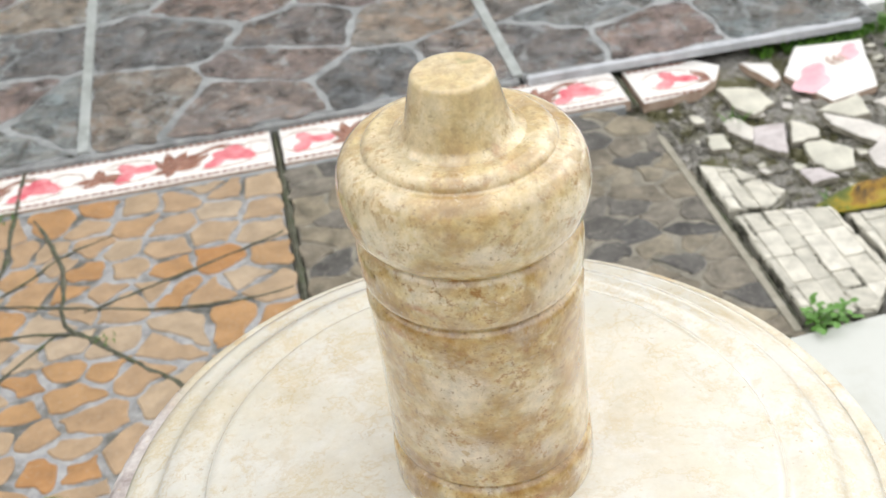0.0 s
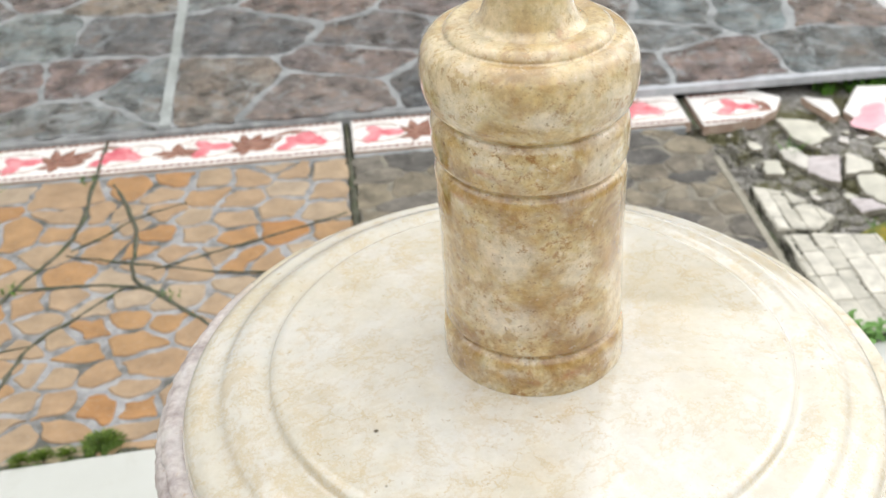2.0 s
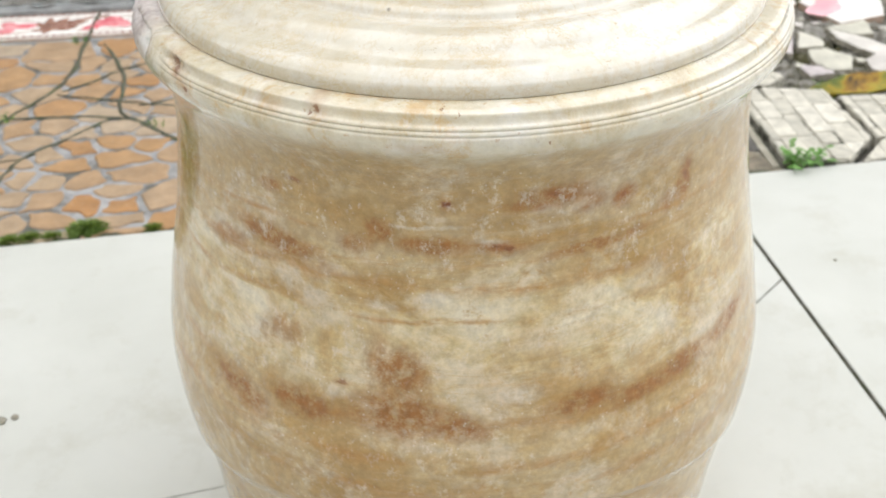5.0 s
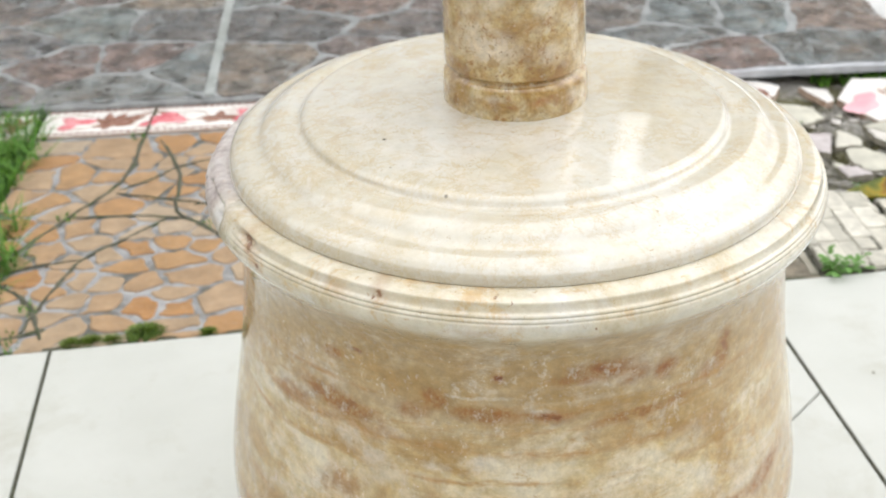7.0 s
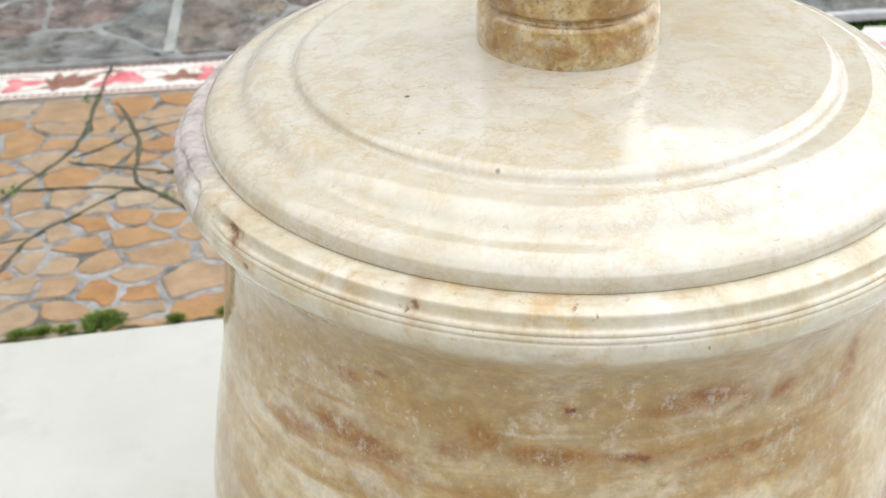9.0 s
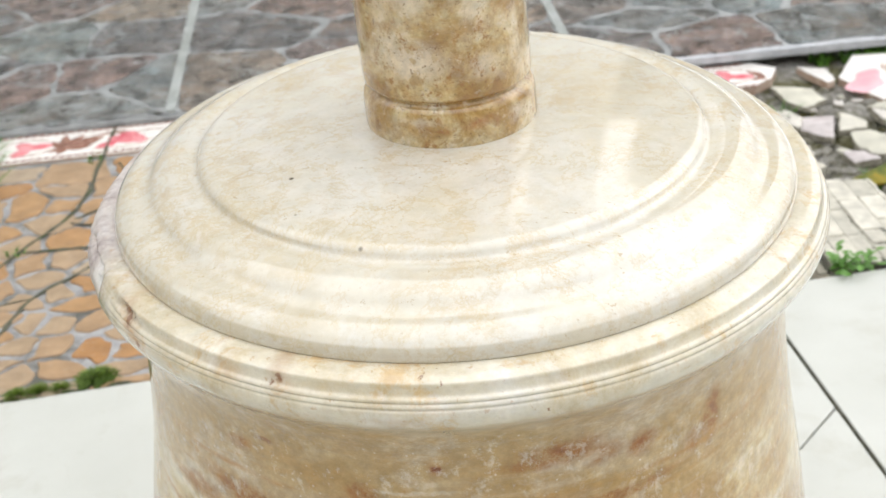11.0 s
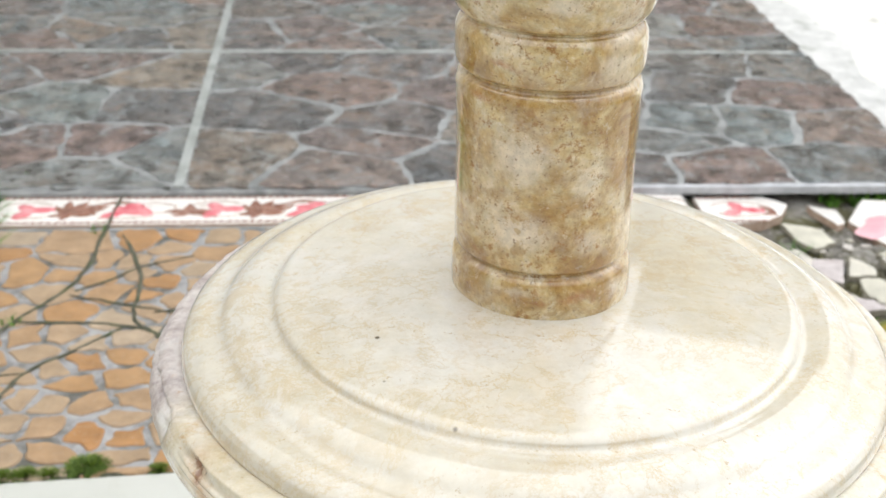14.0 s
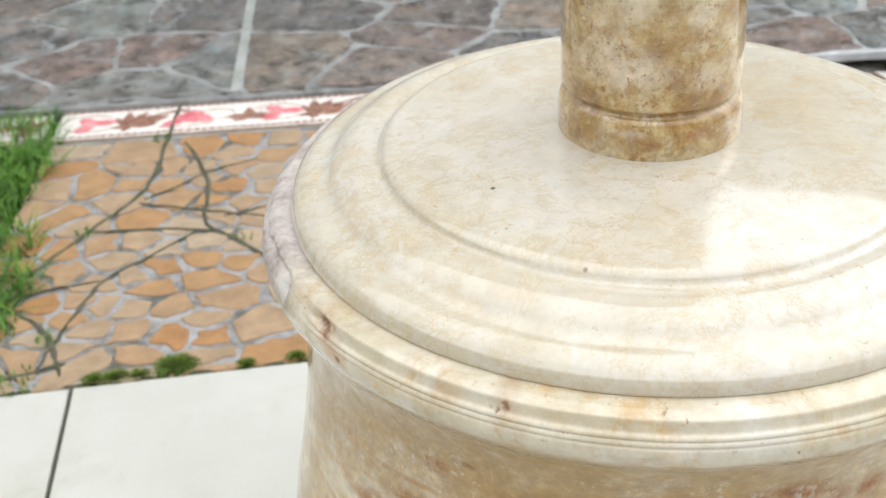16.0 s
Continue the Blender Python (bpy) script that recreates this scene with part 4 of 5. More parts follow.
# Worn grey mortar beside the slate, then pale concrete beyond.
CONC = random.Random(12)
verge = ragged(CONC, [(0.55, 0.02), (0.69, 0.03), (0.74, 0.12), (0.75, 0.26), (0.72, 0.40), (0.76, 0.56), (0.75, 0.76), (0.68, 0.97), (0.55, 0.97)], 0.008, 5)
v, f = slab(verge, -0.05, -0.0048, 0.0003)
tagged(piece("pavement_verge", v, f, M_VERGE, at=SLATE_M), "worn grey mortar strip with moss beside the slate", "paving", kind="structure")
edge = [(0.72, 0.10), (0.735, 0.20), (0.70, 0.33), (0.69, 0.42), (0.72, 0.52), (0.725, 0.62), (0.715, 0.74), (0.69, 0.84), (0.655, 0.935), (0.40, 0.945), (0.0, 0.95), (-1.0, 0.96), (-4, 0.96)]
v, f = slab([(6, 0.10), (6, 7), (-4, 7)] + edge[::-1], -0.12, -0.0053, 0.0003)
tagged(piece("pavement_concrete", v, f, M_PALE, at=SLATE_M), "bright pale concrete with dark stains", "paving", kind="structure")

# The plain house behind the slate, and the neighbours' walls beyond it.
def plain_wall(name, x0, y0, x1, y1, z1, material, label):
    v, f = slab(box_poly(x0, y0, x1, y1), -0.1, z1, 0.004)
    tagged(piece(name, v, f, material), label, "wall", kind="structure")


plain_wall("wall_house", -4.0, 1.812, 0.585, 2.012, 3.2, M_WALL, "plain off-white plastered house wall")
plain_wall("wall_house_side", 0.385, 2.014, 0.585, 6.0, 3.2, M_WALL, "plain off-white plastered house wall")
plain_wall("wall_neighbour", 2.12, 6.0, 4.2, 6.2, 4.6, M_WALL2, "plain grey plastered wall of the next plot")
# West and south walls are added out of view, only to cut low light.
plain_wall("wall_west", -3.2, -3.4, -3.0, 1.810, 1.9, M_WALL2, "plain grey wall added out of view to cut low light")
plain_wall("wall_south", -2.998, -3.4, 4.0, -3.2, 2.2, M_WALL2, "plain grey wall added out of view to cut low light")
plain_wall("wall_far", 0.6, 7.0, 2.9, 7.2, 3.8, M_WALL2, "plain grey plastered boundary wall")

# White floor tiles on which the urn stands; their far edge runs slightly askew.
WHITE_M = pose(0, 0, 0, 0, 0, 3.28)


def white_edge(x):
    return 0.3687 + 0.0573 * x


v, f = slab(box_poly(-2.2, -1.502, 1.5395, 0.3645), -0.016, -0.0050, 0.001)
white_floor = tagged(piece("pavement_white", v, f, M_JOINT, at=WHITE_M), "large off-white floor tiles with dirty open joints", "paving", kind="structure")
W_X = [-2.1975, -1.575, -0.9525, -0.330, 0.2925, 0.915, 1.5375]
for i in range(6):
    for j in range(3):
        x0, x1 = W_X[i] + 0.0015, W_X[i + 1] - 0.0015
        y1, y0 = 0.368 - 0.6225 * j - 0.002, 0.368 - 0.6225 * (j + 1) + 0.002
        q = box_poly(x0, y0, x1, y1)
        if (i, j) == (3, 0):
            # a crack runs in from the side
            pieces = [[q[0], q[1], (x1, 0.2012), (0.150, 0.0845), (x0, 0.0300)], [(x0, 0.0308), (0.150, 0.0862), (x1, 0.2036), q[2], q[3]]]
        else:
            pieces = [q]
        for p in pieces:
            v, f = slab(p, -0.008, 0.0, 0.0006)
            piece("tile", v, f, M_WHITE, white_floor)

# ---------------------------------------------------------------- flowered border tiles
def heart(scale=1.0, n=28):
    """A lying bud outline, blunt at one end and torn at the other."""
    out = []
    for i in range(n):
        a = 2 * math.pi * i / n
        r = 0.0215 * (1 + 0.16 * math.cos(2 * a) + 0.13 * math.sin(3 * a + 0.6) + 0.10 * math.cos(5 * a + 1.0))
        out.append((1.12 * r * math.cos(a) * scale, 0.80 * r * math.sin(a) * scale))
    return out


def frond(n=4):
    """A spiky acanthus leaf along +x: pairs of pointed lobes on a rib, each lobe an outline of its own."""
    lobes = []
    for k in range(n):
        u = k / n
        for side in (1, -1):
            a = side * (0.95 - 0.45 * u)
            ln, w = 0.021 * (1 - 0.45 * u), 0.0046 * (1 - 0.3 * u)
            x = 0.044 * u
            c, s_ = math.cos(a), math.sin(a)
            lobe = [(0, 0), (0.3 * ln, -w), (0.65 * ln, -0.7 * w), (ln, 0.25 * w * side), (0.6 * ln, 0.8 * w), (0.25 * ln, w)]
            lobes.append([(x + px * c - py * s_, px * s_ + py * c) for px, py in lobe])
    lobes.append([(-0.004, -0.001), (0.02, -0.0034), (0.050, -0.0022), (0.064, 0.0), (0.050, 0.0022), (0.02, 0.0034), (-0.004, 0.001)])
    return lobes


def joined(parts):
    """Several (verts, faces) as one."""
    verts, faces = [], []
    for v, f in parts:
        b = len(verts)
        verts += v
        faces += [tuple(b + i for i in q) for q in f]
    return verts, faces


def turned(poly, x, y, a, sx=1.0, sy=1.0):
    c, s = math.cos(a), math.sin(a)
    return [(x + sx * px * c - sy * py * s, y + sx * px * s + sy * py * c) for px, py in poly]


def star_fan(poly, z0, z1):
    """A raised motif of a star-shaped outline, domed towards its middle."""
    n = len(poly)
    cx, cy = sum(p[0] for p in poly) / n, sum(p[1] for p in poly) / n
    verts = [(x, y, z0) for x, y in poly] + [(cx + (x - cx) * 0.6, cy + (y - cy) * 0.6, z1) for x, y in poly] + [(cx, cy, z1 + 0.0002)]
    faces = []
    for i in range(n):
        j = (i + 1) % n
        faces += [(i, j, n + j, n + i), (n + i, n + j, 2 * n)]
    return verts, faces


def scroll(x, y, r0, r1, a0, a1, width, z0, z1, n=18):
    """A curling stem: a tapering ribbon along a spiral."""
    verts, faces = [], []
    for i in range(n + 1):
        u = i / n
        a, r, w = a0 + (a1 - a0) * u, r0 + (r1 - r0) * u, width * (1 - 0.75 * u)
        c, s = math.cos(a), math.sin(a)
        for q, z in ((r - w, z0), (r, z1), (r + w, z0)):
            verts.append((x + 1.25 * q * c, y + 0.8 * q * s, z))
    for i in range(n):
        for k in range(2):
            faces.append((3 * i + k, 3 * i + k + 1, 3 * i + k + 4, 3 * i + k + 3))
    return verts, faces


Z_L = 0.003


def bare_sides(ob, material):
    """Unglazed material on the upright faces of a piece."""
    ob.data.materials.append(material)
    for q in ob.data.polygons:
        if abs(q.normal.z) < 0.35:
            q.material_index = 1




def lobe(x, y, a, ln, w, bend, z0, z1, n=6):
    """A pointed leaf lobe from its root, curving as it goes, ridged along its middle."""
    verts, faces = [], []
    px, py = x, y
    for i in range(n + 1):
        u = i / n
        b = a + bend * u
        q = w * math.sin(math.pi * (0.16 + 0.84 * u)) ** 0.8 if u < 1 else 0.0
        c, s = math.cos(b), math.sin(b)
        verts += [(px - s * q, py + c * q, z0), (px, py, z1), (px + s * q, py - c * q, z0)]
        px, py = px + c * ln / n, py + s * ln / n
    for i in range(n):
        for k in range(2):
            faces.append((3 * i + k, 3 * i + 3 + k, 3 * i + 4 + k, 3 * i + 1 + k))
    return verts, faces


def petals(x, y, n, r, w, z0, z1, a0=0.0, flat=0.75):
    """A ragged bloom: blunt petals round a middle."""
    out = []
    for i in range(12 * n // 2):
        a = 2 * math.pi * i / (12 * n // 2)
        q = r * (0.72 + 0.28 * math.cos(n * a + a0) + 0.12 * math.sin(2 * a + a0) + w * math.sin(3 * a + 2 * a0))
        out.append((x + 1.1 * q * math.cos(a), y + flat * q * math.sin(a)))
    return star_fan(out, z0, z1)


def border_tile(x0, x1, y0, y1, blooms, label, first, cut=None):
    """A glazed border tile; ragged blooms and buds beside a pearl take turns, with brown leaves between."""
    out = cut or box_poly(x0, y0, x1, y1)
    ob = piece("border_tile", *slab(out, -0.010, Z_L, 0.0012), M_GLAZE)
    bare_sides(ob, M_EDGE)
    tagged(ob, label, "border tile", "flowered border tiles")
    ym, z = (y0 + y1) / 2, Z_L + 0.0001
    lo, hi = z - 0.0006, z + 0.0008
    right = x1 - (0.003 if cut is None else 0.022)

    def put(name, made, material):
        made = [m for m in made if sum(x0 < p[0] < right for p in m[0]) > 0.55 * len(m[0])]
        if made:
            made = [([(min(max(p[0], x0 + 0.002), right), p[1], p[2]) for p in v], f) for v, f in made]
            piece(name, *joined(made), material, ob)

    for n, hx in enumerate(blooms):
        bud = (n + first) % 2
        if bud:
            put("flower", [petals(hx - 0.010, ym - 0.005, 3, 0.027, 0.1, lo, hi, 0.8, 0.80), petals(hx + 0.007, ym + 0.003, 2, 0.022, 0.1, lo, hi + 0.0004, 1.9, 1.10)], M_RED)
            put("pearl", [star_fan(turned([(math.cos(0.45 * i), math.sin(0.45 * i)) for i in range(14)], hx + 0.029, ym + 0.005, 0, 0.0125, 0.0135), lo, hi + 0.0012)], M_GLAZE)
            put("scroll", [scroll(hx + 0.028, ym + 0.004, 0.015, 0.018, -2.2, 2.6, 0.0019, lo, hi), lobe(hx - 0.040, ym - 0.002, 1.15, 0.045, 0.0022, -1.3, lo, hi), lobe(hx - 0.035, ym - 0.020, -0.15, 0.062, 0.0014, 0.5, lo, hi)], M_BEAD)
            # a small leaf of three points
            lx, ly = hx + 0.066, ym - 0.009
            put("leaf", [lobe(lx, ly, a, 1.12 * ln, 2.1 * w, b, lo, hi) for a, ln, w, b in ((1.75, 0.022, 0.0052, -0.3), (2.75, 0.026, 0.0048, 0.5), (0.55, 0.020, 0.0050, -0.6), (3.4, 0.018, 0.0036, 0.3), (-0.2, 0.021, 0.0036, 0.4))], M_BROWN)
            put("scroll", [lobe(lx - 0.022, ly - 0.005, 0.5, 0.030, 0.0012, -0.9, lo, hi), lobe(lx + 0.008, ly + 0.020, -0.3, 0.028, 0.0012, 0.6, lo, hi)], M_BEAD)
        else:
            put("flower", [petals(hx, ym, 3, 0.0270, 0.16, lo, hi, 0.6 + hx, 0.95)], M_RED)
            put("scroll", [scroll(hx - 0.002, ym + 0.001, 0.025, 0.027, 0.7, 2.9, 0.0018, lo, hi), scroll(hx + 0.001, ym, 0.026, 0.024, 3.6, 5.9, 0.0018, lo, hi)], M_BEAD)
            # a large spiky leaf sweeping on to the next bud
            lx, ly = hx + 0.046, ym - 0.010
            put("leaf", [lobe(lx, ly, a, 1.12 * ln, 2.1 * w, b, lo, hi) for a, ln, w, b in ((2.5, 0.028, 0.0046, -0.5), (1.95, 0.033, 0.0050, -0.5), (1.35, 0.032, 0.0052, -0.5), (0.85, 0.034, 0.0055, -0.4), (0.40, 0.038, 0.0050, 0.1), (-0.15, 0.026, 0.0044, 0.5), (3.2, 0.021, 0.0040, 0.4), (3.9, 0.016, 0.0036, 0.6))], M_BROWN)
            put("leaf", [lobe(lx + 0.024, ly + 0.018, 0.75, 0.042, 0.0058, -0.9, lo, hi), lobe(lx + 0.046, ly + 0.028, 0.1, 0.030, 0.0040, -0.5, lo, hi)], M_BROWN)
    for y in (y0 + 0.0052, y1 - 0.0052):
        line = box_poly(x0 + 0.002, y - 0.0013, x1 - (0.002 if cut is None else 0.035), y + 0.0013)
        piece("edge_line", *slab(line, Z_L - 0.0006, Z_L + 0.0004, 0.0003), M_BEAD, ob)
        m = int((line[1][0] - line[0][0]) / 0.0085)
        bead = slab(turned([(-0.0030, -0.0015), (0.0018, -0.0018), (0.0032, 0.0013), (-0.0020, 0.0018)], 0, 0, 0), 0.0, 0.0012, 0.0004)
        shared = mesh_of("bead", *bead, M_BROWN)
        for i in range(m):
            bd = new("bead", shared)
            bd.parent = ob
            bd.matrix_basis = pose(line[0][0] + 0.004 + 0.0085 * i, y, Z_L - 0.0002)
    return ob


Y_L0, Y_L1 = 0.7905, 0.8655
border_tile(-0.459, -0.0600, Y_L0, Y_L1, (-0.420, -0.309, -0.211, -0.103), "white glazed border tile with red flowers, cracked across", 0)
border_tile(-0.0500, 0.3320, Y_L0, Y_L1, (-0.019, 0.080, 0.182, 0.284), "white glazed border tile with red flowers and brown leaves", 0)
broken_end = border_tile(0.347, 0.456, Y_L0 - 0.006, Y_L1 - 0.006, (0.394,), "broken white glazed border tile with one red flower", 0,
            [(0.347, 0.784), (0.410, 0.789), (0.440, 0.808), (0.456, 0.836), (0.432, 0.860), (0.347, 0.861)])
broken_end.matrix_basis = pose(0.0, 0.004, -0.005)
border_tile(-0.865, -0.469, Y_L0, Y_L1, (-0.83, -0.73, -0.63, -0.53), "white glazed border tile with red flowers, half under grass", 1)

# mortar between the border and the orange and grey tiles
for x0, x1 in ((-0.459, -0.0600), (-0.0500, 0.325)):
    v, f = slab(box_poly(x0, 0.7835, x1, 0.7910), -0.012, -0.0004, 0.0006)
    tagged(piece("trim", v, f, M_GROUT_S), "grey mortar joint beside the border tiles", "joint", kind="structure")

# ---------------------------------------------------------------- the onyx urn
urn = holder("onyx_urn")
tagged(urn, "barrel-shaped banded honey and cream onyx urn on white tiles", "urn")
FOOT = [(0.0, 0.0), (0.127, 0.0), (0.1295, 0.003), (0.1305, 0.010)] + smooth_profile([(0.1310, 0.020), (0.1325, 0.042), (0.1350, 0.066), (0.1380, 0.092), (0.1410, 0.112), (0.1440, 0.135), (0.1462, 0.158), (0.1440, 0.180)], 4)
BODY = smooth_profile([(0.1395, 0.1040), (0.1418, 0.1052), (0.1432, 0.110), (0.1445, 0.117), (0.1470, 0.130), (0.1488, 0.146), (0.1494, 0.160), (0.1482, 0.176), (0.1450, 0.198), (0.1410, 0.220), (0.1375, 0.238), (0.1342, 0.260),
                       (0.1320, 0.280), (0.1316, 0.288), (0.13158, 0.2920), (0.1316, 0.2960)], 6)
# the rim's skin, beaded for most of its way round, and plain where the rough stone was left
RIM_FOOT = [(0.1316, 0.2960), (0.1319, 0.2995), (0.1326, 0.3033), (0.1337, 0.3070), (0.1352, 0.3106), (0.1372, 0.3142), (0.1397, 0.3176), (0.1421, 0.3205), (0.1439, 0.3233), (0.1447, 0.3264)]
RIM_BEADED = RIM_FOOT + [(0.1445, 0.3286), (0.1440, 0.3293), (0.14395, 0.3298), (0.1441, 0.3302), (0.1438, 0.3308), (0.1433, 0.3312), (0.14325, 0.3315), (0.1434, 0.3319), (0.1430, 0.3326), (0.1421, 0.3331), (0.1415, 0.3340), (0.1410, 0.3352), (0.1408, 0.3360), (0.1404, 0.3368), (0.1394, 0.3372), (0.1382, 0.3376), (0.1366, 0.3379), (0.1342, 0.3381)]
RIM_PLAIN = RIM_FOOT + [(0.1446, 0.3290), (0.1444, 0.3300), (0.1442, 0.3307), (0.1440, 0.3313), (0.1437, 0.3319), (0.1434, 0.3325), (0.1430, 0.3331), (0.1426, 0.3337), (0.1421, 0.3343), (0.1416, 0.3350), (0.1411, 0.3356), (0.1406, 0.3362), (0.1400, 0.3368), (0.1393, 0.3373), (0.1385, 0.3377), (0.1376, 0.3380), (0.1362, 0.3382), (0.1342, 0.3383)]


def rim_skin(seg=900):
    """The turned rim; its beads die out into a stretch of knobbly natural stone with a chip and a small hollow."""
    tail = [(0.1318, 0.3381), (0.1200, 0.3376), (0.1200, 0.3000)]
    a_prof, b_prof = smooth_profile(RIM_BEADED, 3) + tail, smooth_profile(RIM_PLAIN, 3) + tail
    verts, faces = [], []
    for (ra, za), (rb, zb) in zip(a_prof, b_prof):
        for i in range(seg):
            phi = 2 * math.pi * i / seg - math.pi
            plain = min(1.0, max(0.0, (-1.02 - phi) / 0.09)) * min(1.0, max(0.0, (phi + 2.45) / 0.2))
            rough = min(1.0, max(0.0, (-1.19 - phi) / 0.05)) * min(1.0, max(0.0, (phi + 2.3) / 0.2)) if zb > 0.320 and rb > 0.133 else 0.0
            r, z = ra + (rb - ra) * plain, za + (zb - za) * plain
            c, s = math.sin(phi), -math.cos(phi)
            q = Vector((c * 0.14, s * 0.14, z))
            knob = noise.noise(q * 110) * 0.0006 + noise.noise(q * 300) * 0.0006 + noise.noise(q * 700) * 0.00035
            furrow = -0.0012 * math.exp(-((z - 0.3345 - 0.0012 * math.sin(9 * phi)) / 0.0010) ** 2)
            chip = -0.0026 * math.exp(-((phi + 1.222) / 0.030) ** 2 - ((z - 0.3318) / 0.0030) ** 2)
            hollow = -0.0016 * math.exp(-((phi + 1.012) / 0.032) ** 2 - ((z - 0.3342) / 0.0020) ** 2) * (1 + 1.4 * noise.noise(q * 600))
            r += rough * (knob + furrow - 0.0006) + (chip + hollow if rb > 0.135 else 0.0) + 0.0004 * noise.noise((3 * c, 3 * s, z * 20))
            verts.append((r * c, r * s, z))
    for j in range(len(a_prof) - 1):
        for i in range(seg):
            n = (i + 1) % seg
            faces.append((j * seg + i, j * seg + n, (j + 1) * seg + n, (j + 1) * seg + i))
    return verts, faces


def belly(profile, seg):
    """The belly's turned skin, its lower carved edge dipping towards the sides."""
    verts, faces = lathe(profile, seg, dents)
    out = []
    for x, y, z in verts:
        a = math.atan2(y, x)
        near = max(0.0, 1 - (z - 0.104) / 0.085) if z < 0.19 else 0.0
        up = 0.044 * max(0.0, -math.sin(a)) ** 1.3 * near
        if up > 0:
            r0 = math.hypot(x, y)
            t = min(1.0, max(0.0, (z + up - 0.104) / 0.056))
            lip = max(0.0, 1 - (z - 0.104) / 0.012)
            r1 = 0.1418 + (0.1494 - 0.1418) * math.sin(0.5 * math.pi * t) - 0.0026 * lip
            k = (r0 + (max(r0, r1) - r0) * min(1.0, 1.6 * near)) / r0
            x, y = x * k, y * k
        out.append((x, y, z + up))
    return out, faces


def dents(a, z):
    return 0.0004 * noise.noise((3 * math.cos(a), 3 * math.sin(a), z * 20))


piece("foot", *lathe(FOOT, 160, dents), M_BODY, urn, "plain tapering onyx foot", True)
piece("body", *belly(BODY, 900), M_BODY, urn, "banded onyx belly with rusty streaks", True)
piece("rim", *rim_skin(), M_BODY, urn, "moulded onyx rim with a rough lilac patch", True)

lid = holder("urn_lid")
tagged(lid, "pale polished onyx lid with a turned handle, closed on the urn", "lid")
LID = ([(0.0, 0.3622)] + [(0.0095 * i, 0.3622 - 0.0046 * (0.0095 * i / 0.0965) ** 2) for i in range(1, 10)] + smooth_profile([(0.0922, 0.3580), (0.0943, 0.3578), (0.0960, 0.3572), (0.0973, 0.3562), (0.0981, 0.3550), (0.0989, 0.3541), (0.1003, 0.3536), (0.1024, 0.3537)], 4)
       + smooth_profile([(0.1050, 0.3541), (0.1098, 0.3536), (0.1146, 0.3515), (0.1178, 0.3490), (0.1210, 0.3477), (0.1256, 0.3468), (0.1290, 0.3450), (0.1307, 0.3434)], 5) + smooth_profile([(0.1311, 0.3429), (0.1319, 0.3412), (0.1323, 0.3394), (0.1322, 0.3383)], 4)
       + [(0.1318, 0.3381), (0.124, 0.3382), (0.0, 0.3382)])
piece("lid_disc", *lathe(LID[::-1], 256), M_LID, lid, "milky onyx disc with stepped moulding", True)

COLUMN = ([(0.0, 0.3560), (0.0333, 0.3560), (0.0333, 0.3630)] + smooth_profile([(0.0333, 0.365), (0.0332, 0.3690), (0.0330, 0.3724), (0.0325, 0.3746), (0.0316, 0.3760), (0.0304, 0.3770), (0.0299, 0.3778), (0.0301, 0.3786), (0.0310, 0.3792), (0.0318, 0.3800), (0.0321, 0.3822), (0.0319, 0.396),
          (0.0316, 0.416), (0.0318, 0.434), (0.0319, 0.4410), (0.0316, 0.4432), (0.0309, 0.4448), (0.0299, 0.4457), (0.0295, 0.4465), (0.0298, 0.4473), (0.0308, 0.4479), (0.0317, 0.4490), (0.0322, 0.4512), (0.0324, 0.4560), (0.0322, 0.4600), (0.0317, 0.4622), (0.0308, 0.4638), (0.0298, 0.4648), (0.0294, 0.4656)], 4) + [(0.0, 0.4658)])
KNOB = ([(0.0, 0.4650)] + smooth_profile([(0.0294, 0.4654), (0.0300, 0.4661), (0.0314, 0.4672), (0.0331, 0.4700), (0.0342, 0.4742), (0.0346, 0.4784), (0.0343, 0.4828), (0.0331, 0.4872), (0.0310, 0.4901), (0.0286, 0.4914), (0.0268, 0.4916)], 5)
        + smooth_profile([(0.0262, 0.4919), (0.0258, 0.4928), (0.0250, 0.4938), (0.0236, 0.4946), (0.0212, 0.4949), (0.0184, 0.4946)], 4) + [(0.0, 0.4936)])
TIP = ([(0.0, 0.4920), (0.0190, 0.4936)] + smooth_profile([(0.0178, 0.4947), (0.0158, 0.4960), (0.0143, 0.4988), (0.0130, 0.5030), (0.0119, 0.5078), (0.0111, 0.5114)], 5) + smooth_profile([(0.0109, 0.5120), (0.0103, 0.5127), (0.0092, 0.5130), (0.005, 0.5132), (0.0001, 0.5133)], 4))


def askew(made):
    """The turned handle, set a little askew on the lid."""
    return [(x + 0.0015 - 0.038 * (z - 0.3616), y - 0.087 * (z - 0.3616), z) for x, y, z in made[0]], made[1]


piece("handle", *askew(lathe(COLUMN, 128)), M_HANDLE, lid, "mottled honey onyx column with grooves", True)
finial = piece("finial", *askew(lathe(KNOB, 128)), M_HANDLE, lid, "honey onyx knob with a stepped shoulder", True)
piece("tip", *askew(lathe(TIP, 96)), M_HANDLE, finial, "pale blunt onyx tip", True)

